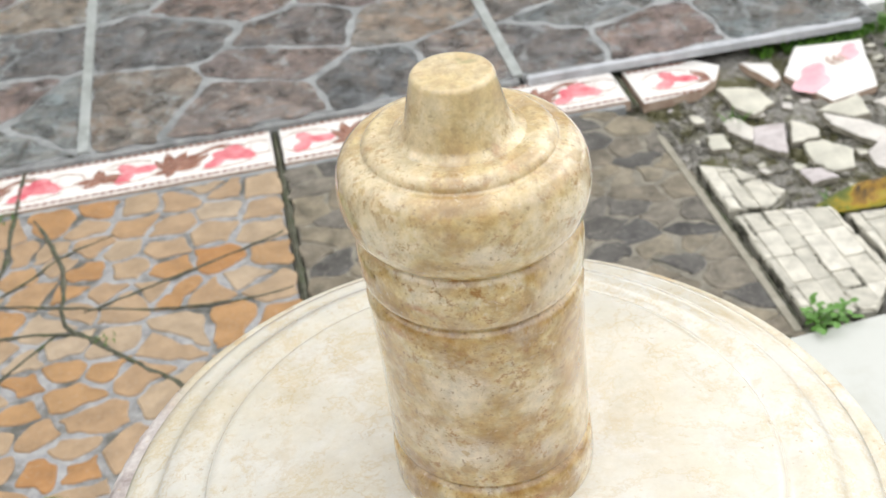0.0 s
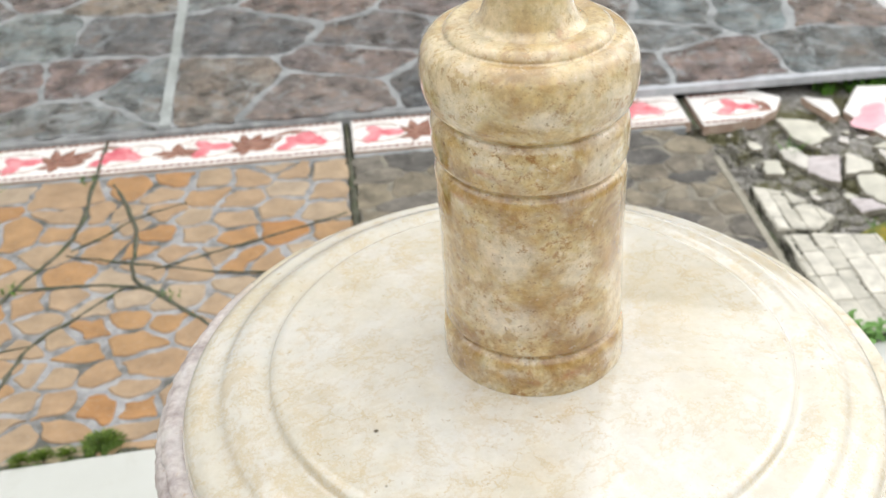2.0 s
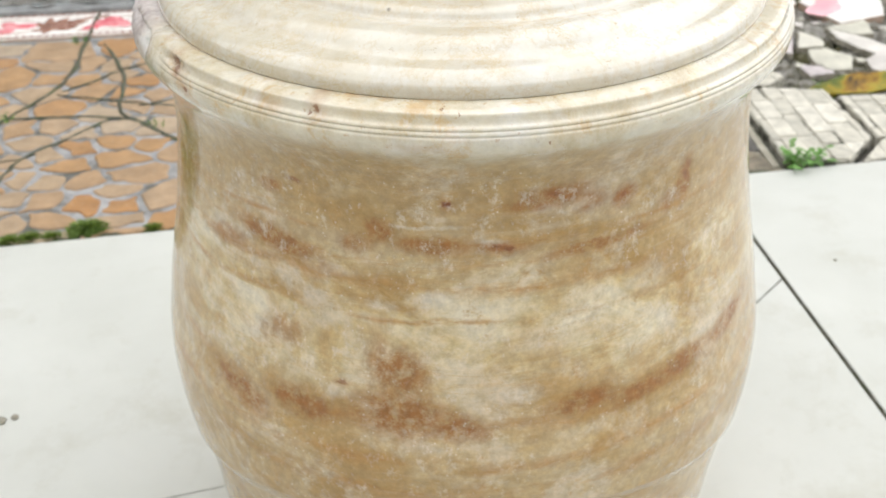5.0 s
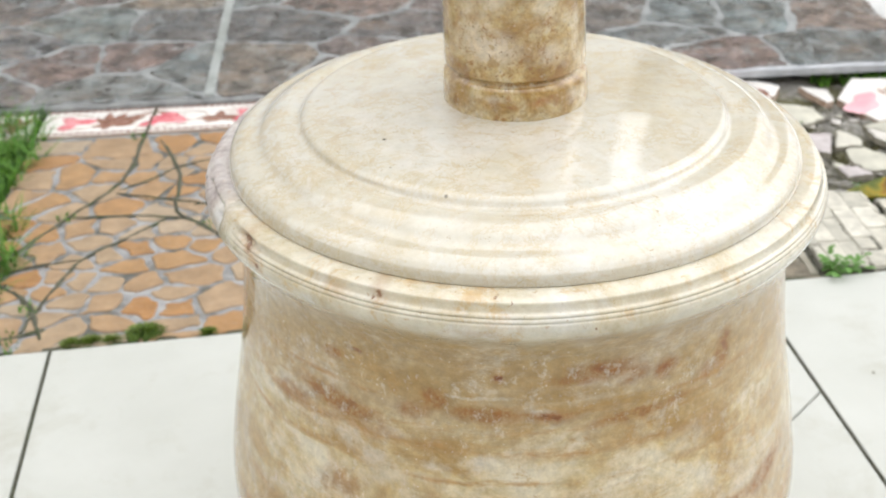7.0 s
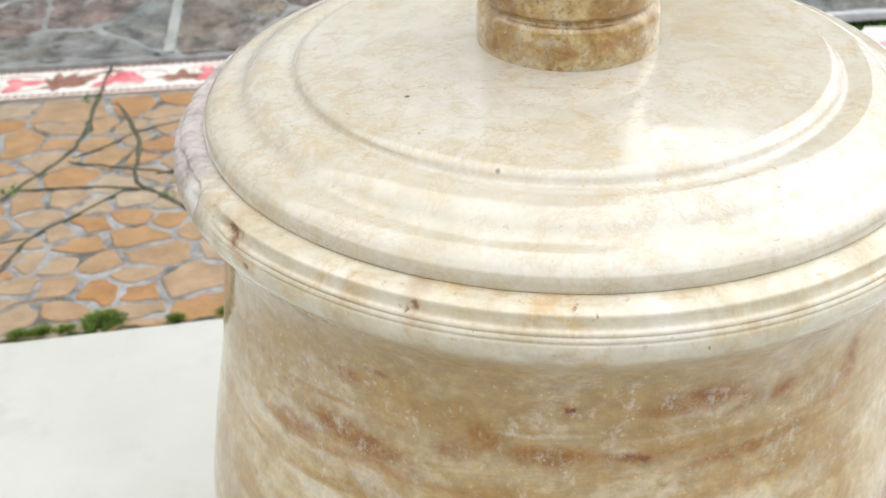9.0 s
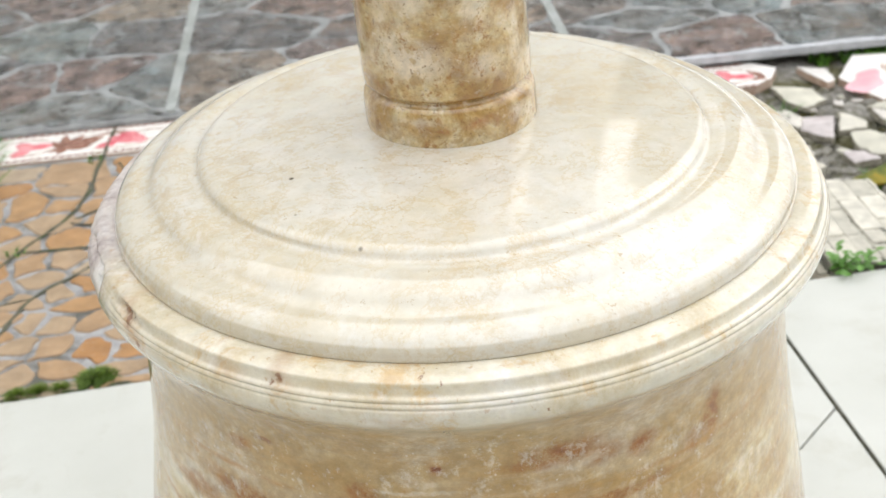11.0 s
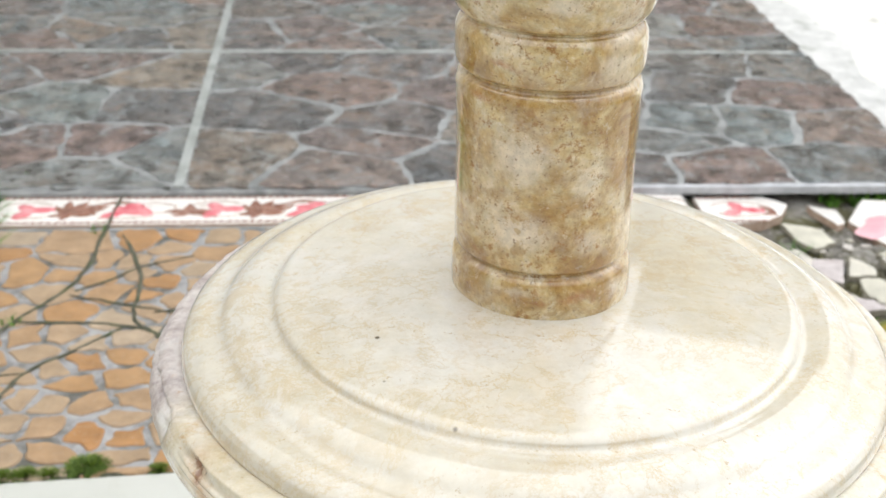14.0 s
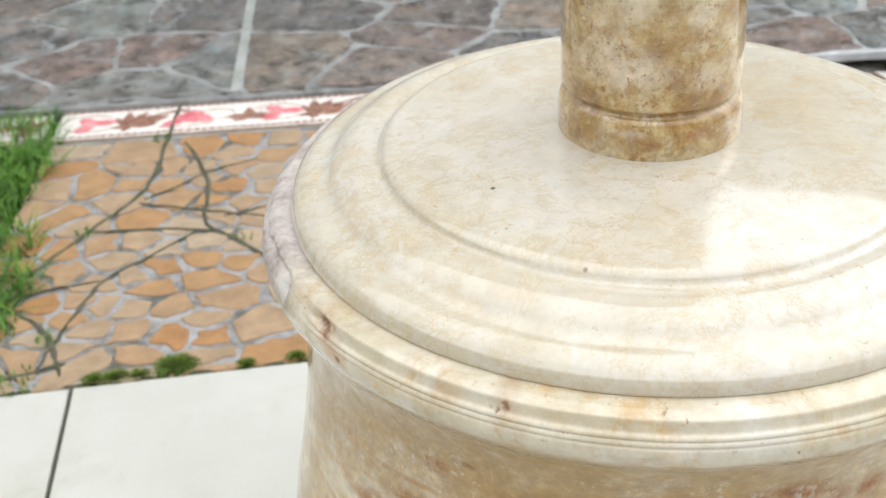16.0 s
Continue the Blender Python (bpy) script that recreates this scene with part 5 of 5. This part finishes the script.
# ---------------------------------------------------------------- broken stones beside the tiles
def shard(name, poly, z0, thick, material, label, category, group, tilt=(0, 0), wear=0.0012):
    n = len(poly)
    cx, cy = sum(p[0] for p in poly) / n, sum(p[1] for p in poly) / n
    local = ragged(rng, [(x - cx, y - cy) for x, y in poly], wear, 3)
    ob = piece(name, *slab(local, 0.0, thick, 0.0010), material, at=pose(cx, cy, z0, tilt[0], tilt[1], 0))
    bare_sides(ob, M_EDGE if material is M_GLAZE else M_SHARDSIDE)
    return tagged(ob, label, category, group)


G_SH = "broken stone pieces"
SHARDS = [
    ([(0.436, 0.803), (0.462, 0.801), (0.484, 0.793), (0.485, 0.756), (0.450, 0.733), (0.437, 0.757)], "pale cream"), ([(0.416, 0.735), (0.430, 0.740), (0.442, 0.713), (0.429, 0.689), (0.414, 0.715)], "small yellowish cream"),
    ([(0.443, 0.717), (0.476, 0.713), (0.453, 0.653), (0.444, 0.656), (0.428, 0.682)], "pinkish grey"), ([(0.478, 0.708), (0.501, 0.692), (0.497, 0.675), (0.464, 0.669)], "mottled grey"),
    ([(0.518, 0.723), (0.572, 0.736), (0.565, 0.694), (0.546, 0.696)], "pale cream"), ([(0.515, 0.708), (0.557, 0.684), (0.573, 0.666), (0.558, 0.639), (0.535, 0.659), (0.515, 0.687)], "yellowish cream"),
    ([(0.476, 0.668), (0.498, 0.669), (0.518, 0.642), (0.505, 0.612), (0.482, 0.612), (0.471, 0.631)], "cream"), ([(0.527, 0.631), (0.564, 0.661), (0.576, 0.641), (0.544, 0.590), (0.524, 0.606)], "cream"),
    ([(0.449, 0.622), (0.471, 0.618), (0.480, 0.598), (0.451, 0.596)], "reddish grey"),
    ([(0.597, 0.688), (0.643, 0.684), (0.652, 0.641), (0.604, 0.634)], "cream"), ([(0.584, 0.725), (0.636, 0.735), (0.655, 0.705), (0.597, 0.695)], "grey"), ([(0.388, 0.713), (0.407, 0.708), (0.402, 0.680), (0.383, 0.685)], "small grey")]
for poly, tone in SHARDS:
    shard("stone_shard", [(x, y) for x, y in poly], -0.0160, rng.uniform(0.006, 0.009), M_PINKISH if "reddish" in tone or "pinkish" in tone else M_SHARD, tone + " broken stone slab lying on mossy soil", "stone shard", G_SH, (rng.uniform(-6, 6), rng.uniform(-6, 6)), 0.002)

chip_rng = random.Random(21)
for n in range(120):
    cx, cy, r = chip_rng.uniform(0.36, 0.72), chip_rng.uniform(0.50, 0.85), chip_rng.uniform(0.004, 0.012)
    if cy > 0.78 and cx < 0.50:
        continue
    k, a0 = chip_rng.choice((4, 5, 5, 6)), chip_rng.uniform(0, 6)
    poly = [(cx + r * chip_rng.uniform(0.6, 1.3) * math.cos(a0 + 6.283 * i / k), cy + r * chip_rng.uniform(0.5, 1.1) * math.sin(a0 + 6.283 * i / k)) for i in range(k)]
    shard("stone_shard", poly, -0.0165, chip_rng.uniform(0.002, 0.005), M_SHARD if chip_rng.random() < 0.35 else M_MORTAR, "small chip of broken stone on mossy soil", "stone shard", G_SH,
          (chip_rng.uniform(-9, 9), chip_rng.uniform(-9, 9)), 0.0012)

# broken flowered tiles thrown on the rubble
big = shard("broken_tile", [(0.516, 0.800), (0.552, 0.850), (0.627, 0.835), (0.598, 0.742), (0.541, 0.733)], -0.0135, 0.0105, M_GLAZE, "broken white glazed tile with pink flowers on rubble", "broken tile", "broken flowered tiles", (3, -3))
for hx, hy, s in ((-0.026, -0.012, 1.0), (0.034, 0.022, 0.62)):
    piece("flower", *star_fan(turned(heart(1.15 * s), hx, hy, 0.9), 0.0104, 0.0116), M_PINK, big)
piece("leaf", *joined([star_fan(turned(q, 0.004, 0.012, 0.2, 0.7, 0.7), 0.0104, 0.0114) for q in frond()]), M_BEAD, big)
shard("broken_tile", [(0.482, 0.843), (0.515, 0.833), (0.508, 0.792), (0.495, 0.784)], -0.0145, 0.0095, M_GLAZE, "small pointed broken piece of white glazed tile", "broken tile", "broken flowered tiles", (-4, 5))

# cream brick-patterned tiles, split into pieces
def brick_tile(outline, label, tilt=(0, 0)):
    ob = piece("brick_tile", *slab(ragged(rng, outline, 0.0012, 3), -0.014, -0.0008, 0.001), M_BRICKBED)
    tagged(ob, label, "broken tile", "cream brick-patterned tiles")
    x = min(p[0] for p in outline) - 0.006
    while x < max(p[0] for p in outline):
        y = min(p[1] for p in outline) - rng.uniform(0, 0.05)
        w = rng.uniform(0.014, 0.022)
        while y < max(p[1] for p in outline):
            h = rng.uniform(0.022, 0.07)
            g = rng.choice((0.0004, 0.0004, 0.0008, 0.0030))
            q = box_poly(x, y, x + w - g, y + h - rng.choice((0.0004, 0.0005, 0.0012, 0.0040)))
            n = len(outline)
            for i in range(n):
                a, b = outline[i], outline[(i + 1) % n]
                e = (b[1] - a[1], a[0] - b[0])
                ln = math.hypot(*e)
                e = (e[0] / ln, e[1] / ln)
                q = clip(q, e, e[0] * a[0] + e[1] * a[1] - 0.001)
                if len(q) < 3:
                    break
            if len(q) >= 3 and area_of(q) > 0.00003:
                q = tidy(rounded(uneven(q, 0.0008, 0.008), 1, 0.2))
                piece("brick", *slab(q, -0.003, rng.uniform(-0.0002, 0.0012), 0.0007), M_PLANK, ob)
            y += h
        x += w


brick_tile([(0.352, 0.569), (0.392, 0.561), (0.416, 0.581), (0.389, 0.631), (0.353, 0.653)], "broken cream brick-patterned tile beside the grey tile")
brick_tile([(0.351, 0.406), (0.410, 0.397), (0.449, 0.439), (0.443, 0.546), (0.378, 0.557), (0.353, 0.559)], "cream brick-patterned tile with open dark joints")
brick_tile([(0.453, 0.438), (0.533, 0.425), (0.573, 0.500), (0.498, 0.525), (0.451, 0.530)], "broken cream brick-patterned tile sunk in soil")
brick_tile([(0.420, 0.393), (0.570, 0.407), (0.571, 0.417), (0.456, 0.434)], "thin broken strip of brick-patterned tile")


def rubble():
    """Crumbs of mortar and stone over the bare soil."""
    verts, faces = [], []
    r = random.Random(3)
    for _ in range(5200):
        x, y = r.uniform(0.35, 0.74), r.uniform(0.41, 0.87)
        s = r.uniform(0.0010, 0.0042) * (1 if r.random() < 0.93 else 2.2)
        b = len(verts)
        k = 5
        for ring, zz in ((1.0, 0.0), (0.7, 0.9)):
            for i in range(k):
                a = 2 * math.pi * i / k + r.uniform(-0.3, 0.3)
                q = s * ring * r.uniform(0.7, 1.3)
                verts.append((x + q * math.cos(a), y + q * math.sin(a), -0.019 + s * zz * r.uniform(0.7, 1.2)))
        faces.append(tuple(b + k + i for i in range(k)))
        for i in range(k):
            j = (i + 1) % k
            faces.append((b + i, b + j, b + k + j, b + k + i))
    tagged(piece("rubble", verts, faces, M_MORTAR), "loose crumbs of grey mortar and stone on soil", "rubble", kind="stuff")


rubble()

def pebble(x, y, r, seed, label):
    """A small worn crumb lying on the tiles."""
    q = random.Random(seed)
    prof = smooth_profile([(0.0, 0.0), (r * 0.8, 0.0), (r, r * 0.25), (r * 0.7, r * 0.5), (0.0, r * 0.6)], 3)
    v, f = lathe(prof, 14, lambda a, z: 0.35 * r * noise.noise((1.5 * math.cos(a) + seed, 1.5 * math.sin(a), z * 200)))
    ob = piece("pebble", v, f, M_SHARDSIDE, smooth=True, at=pose(x, y, 0.0003, 0, 0, q.uniform(0, 360)))
    tagged(ob, label, "pebble", "crumbs on the white tiles")


pebble(-0.295, 0.123, 0.0038, 1, "small brown crumb of dried soil on white tile")
pebble(-0.286, 0.126, 0.0026, 4, "tiny brown crumb of dried soil on white tile")
pebble(0.330, 0.238, 0.0014, 9, "tiny dark speck of soil on white tile")

# ---------------------------------------------------------------- cracks, moss and plants
def crack(points, width, seed):
    """A mossy crack: a low uneven ridge along a line over the tiles."""
    r = random.Random(seed)
    line = spline([(x, y, 0) for x, y in points], 9)
    verts, faces = [], []
    for i, p in enumerate(line):
        d = (line[min(i + 1, len(line) - 1)] - line[max(i - 1, 0)]).normalized()
        n = Vector((-d.y, d.x, 0))
        w = 1.15 * width * (0.55 + 0.75 * abs(noise.noise((p.x * 55, p.y * 55, seed)))) * (0.4 + 0.6 * min(1, i / 4, (len(line) - 1 - i) / 4))
        p = p + n * 0.0022 * noise.noise((p.x * 90, p.y * 90, seed + 9))
        z = 0.0011 + (0.003 if p.y > 0.787 else 0.0)
        for k, h in ((-1, -0.0012), (-0.35, 0.0001), (0.35, 0.0001), (1, -0.0012)):
            q = p + n * w * k * r.uniform(0.75, 1.25)
            verts.append((q.x, q.y, z + h + r.uniform(0, 0.0004)))
    for i in range(len(line) - 1):
        for k in range(3):
            faces.append((4 * i + k, 4 * i + k + 1, 4 * i + k + 5, 4 * i + k + 4))
    return piece("crack", verts, faces, M_CRACK, orange)


CRACKS = [([(-0.325, 0.878), (-0.330, 0.784), (-0.339, 0.670), (-0.385, 0.583), (-0.423, 0.513), (-0.442, 0.475)], 0.0032), ([(-0.309, 0.771), (-0.277, 0.677), (-0.272, 0.595), (-0.246, 0.562), (-0.202, 0.514), (-0.164, 0.471), (-0.144, 0.413)], 0.0034),
          ([(-0.384, 0.587), (-0.330, 0.586), (-0.277, 0.578), (-0.246, 0.562)], 0.0026), ([(-0.341, 0.638), (-0.248, 0.606), (-0.177, 0.584), (-0.100, 0.576), (-0.063, 0.581)], 0.0018),
          ([(-0.254, 0.601), (-0.160, 0.634), (-0.063, 0.670)], 0.0020), ([(-0.337, 0.646), (-0.307, 0.668), (-0.278, 0.696), (-0.229, 0.719)], 0.0018),
          ([(-0.277, 0.576), (-0.305, 0.546), (-0.351, 0.499), (-0.372, 0.429), (-0.384, 0.368)], 0.0026), ([(-0.424, 0.462), (-0.389, 0.427), (-0.361, 0.363)], 0.0042), ([(-0.351, 0.499), (-0.398, 0.491), (-0.436, 0.470)], 0.0022), ([(-0.361, 0.379), (-0.396, 0.367), (-0.430, 0.361)], 0.003)]
for n, (pts, w) in enumerate(CRACKS):
    crack(pts, w, n)


def joint_moss(x0, y0, x1, y1, width, z):
    """A strip of dark, mossy soil along a joint."""
    n = max(6, int(math.dist((x0, y0), (x1, y1)) / 0.006))
    verts, faces = [], []
    dx, dy = (x1 - x0), (y1 - y0)
    ln = math.hypot(dx, dy)
    nx, ny = -dy / ln, dx / ln
    for i in range(n + 1):
        u = i / n
        x, y = x0 + dx * u, y0 + dy * u
        w = width * (0.7 + 0.6 * abs(noise.noise((x * 60, y * 60, 4))))
        for k, h in ((-1, -0.003), (0, 0.0), (1, -0.003)):
            verts.append((x + nx * w * k, y + ny * w * k, z + h + 0.0012 * noise.noise((x * 140, y * 140, k))))
    for i in range(n):
        for k in range(2):
            faces.append((3 * i + k, 3 * i + k + 1, 3 * i + k + 4, 3 * i + k + 3))
    tagged(piece("trim", verts, faces, M_CRACK), "dark mossy soil in an open tile joint", "joint", kind="structure")


joint_moss(-0.459, white_edge(-0.459) + 0.002, 0.35, white_edge(0.35) + 0.002, 0.0045, 0.0004)
joint_moss(-0.0550, 0.372, -0.0550, 0.788, 0.0042, 0.0004)
joint_moss(-0.0550, 0.790, -0.0550, 0.866, 0.0036, 0.0012)
joint_moss(0.3395, 0.788, 0.3395, 0.864, 0.0046, -0.004)
joint_moss(0.3450, 0.400, 0.3450, 0.650, 0.0042, -0.003)


def blades(name, spots, label, category, material, tall=(0.02, 0.045), lean=0.6, wide=0.0011, seed=1):
    """Grass: many narrow bent blades rooted in the given patches (x, y, radius, count)."""
    r = random.Random(seed)
    verts, faces = [], []
    for sx, sy, rad, count, z in spots:
        for _ in range(count):
            a, q = r.uniform(0, 2 * math.pi), rad * math.sqrt(r.random())
            x, y = sx + q * math.cos(a), sy + q * math.sin(a)
            h, b = r.uniform(*tall), r.uniform(0, 2 * math.pi)
            ln, w = r.uniform(0.15, lean) * h, wide * r.uniform(0.6, 1.4)
            cx, cy = math.cos(b), math.sin(b)
            base = len(verts)
            for u in (0.0, 0.45, 0.8, 1.0):
                off, ww = ln * u * u, w * (1 - u) ** 0.6
                zz = z + h * (u - 0.25 * u * u)
                verts += [(x + cx * off - cy * ww, y + cy * off + cx * ww, zz), (x + cx * off + cy * ww, y + cy * off - cx * ww, zz)]
            for k in range(3):
                faces.append((base + 2 * k, base + 2 * k + 1, base + 2 * k + 3, base + 2 * k + 2))
    ob = piece(name, verts, faces, material)
    return tagged(ob, label, category, kind="stuff")


def soil_bed():
    """Dark crumbly soil along the tiles' broken side, where the grass grows."""
    r = random.Random(31)
    verts, faces = [], []
    nx, ny = 22, 60
    for j in range(ny + 1):
        for i in range(nx + 1):
            x, y = -0.70 + 0.245 * i / nx, 0.372 + 0.52 * j / ny
            edge = min(i, nx - i, j, ny - j) / 3.0
            verts.append((x + r.uniform(-0.002, 0.002), y + r.uniform(-0.002, 0.002), -0.022 + 0.014 * min(1.0, edge) + 0.006 * noise.noise((x * 45, y * 45, 2)) + r.uniform(0, 0.002)))
    for j in range(ny):
        for i in range(nx):
            k = j * (nx + 1) + i
            faces.append((k, k + 1, k + nx + 2, k + nx + 1))
    tagged(piece("soil_bed", verts, faces, M_DIRT, smooth=True), "dark mossy soil beside the broken tile edge", "soil", kind="structure")


soil_bed()
for jx, far_end in ((-0.330, -0.05), (0.2925, -0.30)):
    p, q = WHITE_M @ Vector((jx, 0.365, 0)), WHITE_M @ Vector((jx, far_end, 0))
    joint_moss(p.x, p.y, q.x, q.y, 0.0019, 0.0009)

blades("grass", [(-0.505, 0.871, 0.055, 420, -0.01), (-0.500, 0.800, 0.055, 620, -0.01), (-0.490, 0.735, 0.050, 520, -0.01), (-0.482, 0.69, 0.035, 260, -0.01), (-0.491, 0.658, 0.035, 140, -0.01), (-0.463, 0.569, 0.04, 330, -0.01), (-0.442, 0.496, 0.032, 300, -0.01), (-0.441, 0.443, 0.03, 220, -0.01),
                 (-0.592, 0.701, 0.09, 500, -0.01), (-0.546, 0.538, 0.09, 500, -0.01), (-0.504, 0.421, 0.07, 300, -0.01)], "bright green grass tufts along the broken tile edge", "grass", M_GRASS, (0.012, 0.038), 1.3, 0.0013, 2)
blades("grass", [(-0.339, 0.784, 0.010, 30, 0.0), (-0.325, 0.880, 0.008, 22, 0.002), (-0.384, 0.587, 0.010, 26, 0.0), (-0.232, 0.555, 0.010, 16, 0.0), (-0.396, 0.362, 0.02, 60, 0.0), (-0.382, 0.411, 0.012, 20, 0.0)], "small green grass sprouts in the tile cracks", "grass", M_GRASS, (0.003, 0.008), 1.2, 0.0009, 5)
blades("grass", [(0.625, 0.868, 0.022, 260, -0.015), (0.590, 0.866, 0.020, 220, -0.015), (0.560, 0.866, 0.015, 90, -0.015), (0.665, 0.885, 0.022, 220, -0.012), (0.690, 0.925, 0.02, 120, -0.004), (0.677, 0.826, 0.02, 60, -0.015), (0.52, 0.868, 0.012, 40, -0.016), (0.427, 0.731, 0.012, 30, -0.016), (0.450, 0.556, 0.012, 50, -0.016)], "grass growing at the slate slab's corner", "grass", M_GRASS, (0.008, 0.022), 1.0, 0.0012, 8)


def moss_clump(x, y, z, r, seed):
    """A cushion of moss: a low dome furred with short shoots."""
    q = random.Random(seed)
    ob = holder("moss_clump", pose(x, y, z))
    tagged(ob, "rounded green moss cushion in the joint beside white tiles", "moss", "moss cushions")
    prof = smooth_profile([(r, 0.0), (r * 0.90, r * 0.14), (r * 0.60, r * 0.24), (r * 0.25, r * 0.29), (0.0001, r * 0.30)], 3)
    cushion = piece("cushion", *lathe(prof, 24, lambda a, zz: 0.5 * r * noise.noise((2.2 * math.cos(a) + seed, 2.2 * math.sin(a), zz * 90))), M_MOSS, ob, "", True)
    verts, faces = [], []
    for _ in range(700):
        a, u = q.uniform(0, 2 * math.pi), math.sqrt(q.random())
        px, py = r * u * math.cos(a), r * u * math.sin(a)
        u *= 1 + 0.5 * noise.noise((2.2 * math.cos(a) + seed, 2.2 * math.sin(a), 0))
        px, py = 1.25 * r * u * math.cos(a), r * u * math.sin(a)
        pz = r * 0.29 * math.sqrt(max(0.0, 1 - min(1, u * u)))
        h, b = q.uniform(0.0015, 0.0048), q.uniform(0, 2 * math.pi)
        w = 0.0007
        k = len(verts)
        d = Vector((px, py, pz + 0.3 * r)).normalized() * h
        verts += [(px - w * math.cos(b), py - w * math.sin(b), pz), (px + w * math.cos(b), py + w * math.sin(b), pz), (px + d.x, py + d.y, pz + d.z)]
        faces.append((k, k + 1, k + 2))
    tagged(piece("fur", verts, faces, M_MOSSFUR, cushion), kind="stuff")


for n, (mx, off, size) in enumerate(((-0.272, 0.012, 0.0175), (-0.318, 0.007, 0.010), (-0.334, 0.006, 0.009), (-0.300, 0.006, 0.008), (-0.217, 0.004, 0.007), (-0.178, 0.006, 0.008))):
    moss_clump(mx, white_edge(mx) + off, -0.002, size * 0.88, n + 1)


def leaflet(cx, cy, cz, a, pitch, ln, wd):
    """A small cupped leaf from its stalk end, as verts and faces."""
    m = pose(cx, cy, cz, 0, 0, math.degrees(a)) @ pose(0, 0, 0, 0, -pitch, 0)
    verts = []
    for u, w in ((0, 0.0), (0.2, 0.75), (0.5, 1.0), (0.8, 0.7), (1.0, 0.0)):
        for k in (-1, 0, 1):
            verts.append(m @ Vector((ln * u, wd * w * k, 0.18 * wd * abs(k) - 0.25 * ln * u * u)))
    faces = []
    for i in range(4):
        for k in range(2):
            faces.append((3 * i + k, 3 * i + k + 1, 3 * i + k + 4, 3 * i + k + 3))
    return verts, faces


def weed(x, y, z, scale, seed, label):
    q = random.Random(seed)
    ob = holder("weed", pose(x, y, z))
    tagged(ob, label, "weed")
    for s in range(7):
        a, h = 2 * math.pi * s / 7 + q.uniform(-0.4, 0.4), scale * q.uniform(0.5, 1.0)
        out = scale * q.uniform(0.25, 0.75)
        top = Vector((out * math.cos(a), out * math.sin(a), h))
        verts, faces = [], []
        for i in range(6):
            u = i / 5
            c = Vector((top.x * u * u, top.y * u * u, top.z * u))
            w = 0.0009 * (1.2 - u)
            for k in range(4):
                b = math.pi / 2 * k
                verts.append((c.x + w * math.cos(b), c.y + w * math.sin(b), c.z))
        for i in range(5):
            for k in range(4):
                faces.append((4 * i + k, 4 * i + (k + 1) % 4, 4 * i + 4 + (k + 1) % 4, 4 * i + 4 + k))
        stem = piece("stem", verts, faces, M_WEED, ob, "", True)
        for i in range(5):
            u = 0.45 + 0.14 * i
            c = Vector((top.x * u * u, top.y * u * u, top.z * u))
            v, f = leaflet(c.x, c.y, c.z, a + q.uniform(-1.6, 1.6), q.uniform(-5, 40), scale * q.uniform(0.22, 0.36), scale * q.uniform(0.08, 0.13))
            piece("leaf", v, f, M_WEED, stem, "", True)


weed(0.356, 0.396, -0.008, 0.027, 3, "small fresh green weed at the corner of white tiles")
weed(0.374, 0.398, -0.010, 0.024, 6, "low green weed sprouting from the tile joint")


def dead_leaf():
    """A curled yellowing leaf resting on the rubble."""
    k = Mat("dying_leaf", 0.5, 0.4)
    col = k.ramp(k.noise(30, 4, 0.6), (0.36, (0.075, 0.11, 0.018)), (0.47, (0.17, 0.18, 0.022)), (0.56, (0.34, 0.255, 0.02)), (0.64, (0.27, 0.145, 0.012)), (0.72, (0.05, 0.035, 0.012)))
    k.set("Base Color", col)
    k.bump(k.noise(120, 3), 0.3, 0.001)
    verts, faces = [], []
    n, m = 18, 8
    for i in range(n + 1):
        u = i / n
        w = 0.0165 * math.sin(math.pi * min(1, u * 0.96 + 0.02)) ** 0.8
        for j in range(m + 1):
            s = 2 * j / m - 1
            verts.append((0.15 * u, s * w, 0.008 + 0.010 * s * s + 0.008 * math.sin(3 * u) + 0.003 * noise.noise((u * 8, s * 3, 1))))
    for i in range(n):
        for j in range(m):
            b = i * (m + 1) + j
            faces.append((b, b + 1, b + m + 2, b + m + 1))
    ob = piece("dead_leaf", verts, faces, k.m, smooth=True, at=pose(0.418, 0.546, -0.020, 12, 0, 4))
    sol = ob.modifiers.new("thickness", 'SOLIDIFY')
    sol.thickness = 0.0006
    tagged(ob, "curled yellow and green fallen leaf on rubble", "leaf")


dead_leaf()
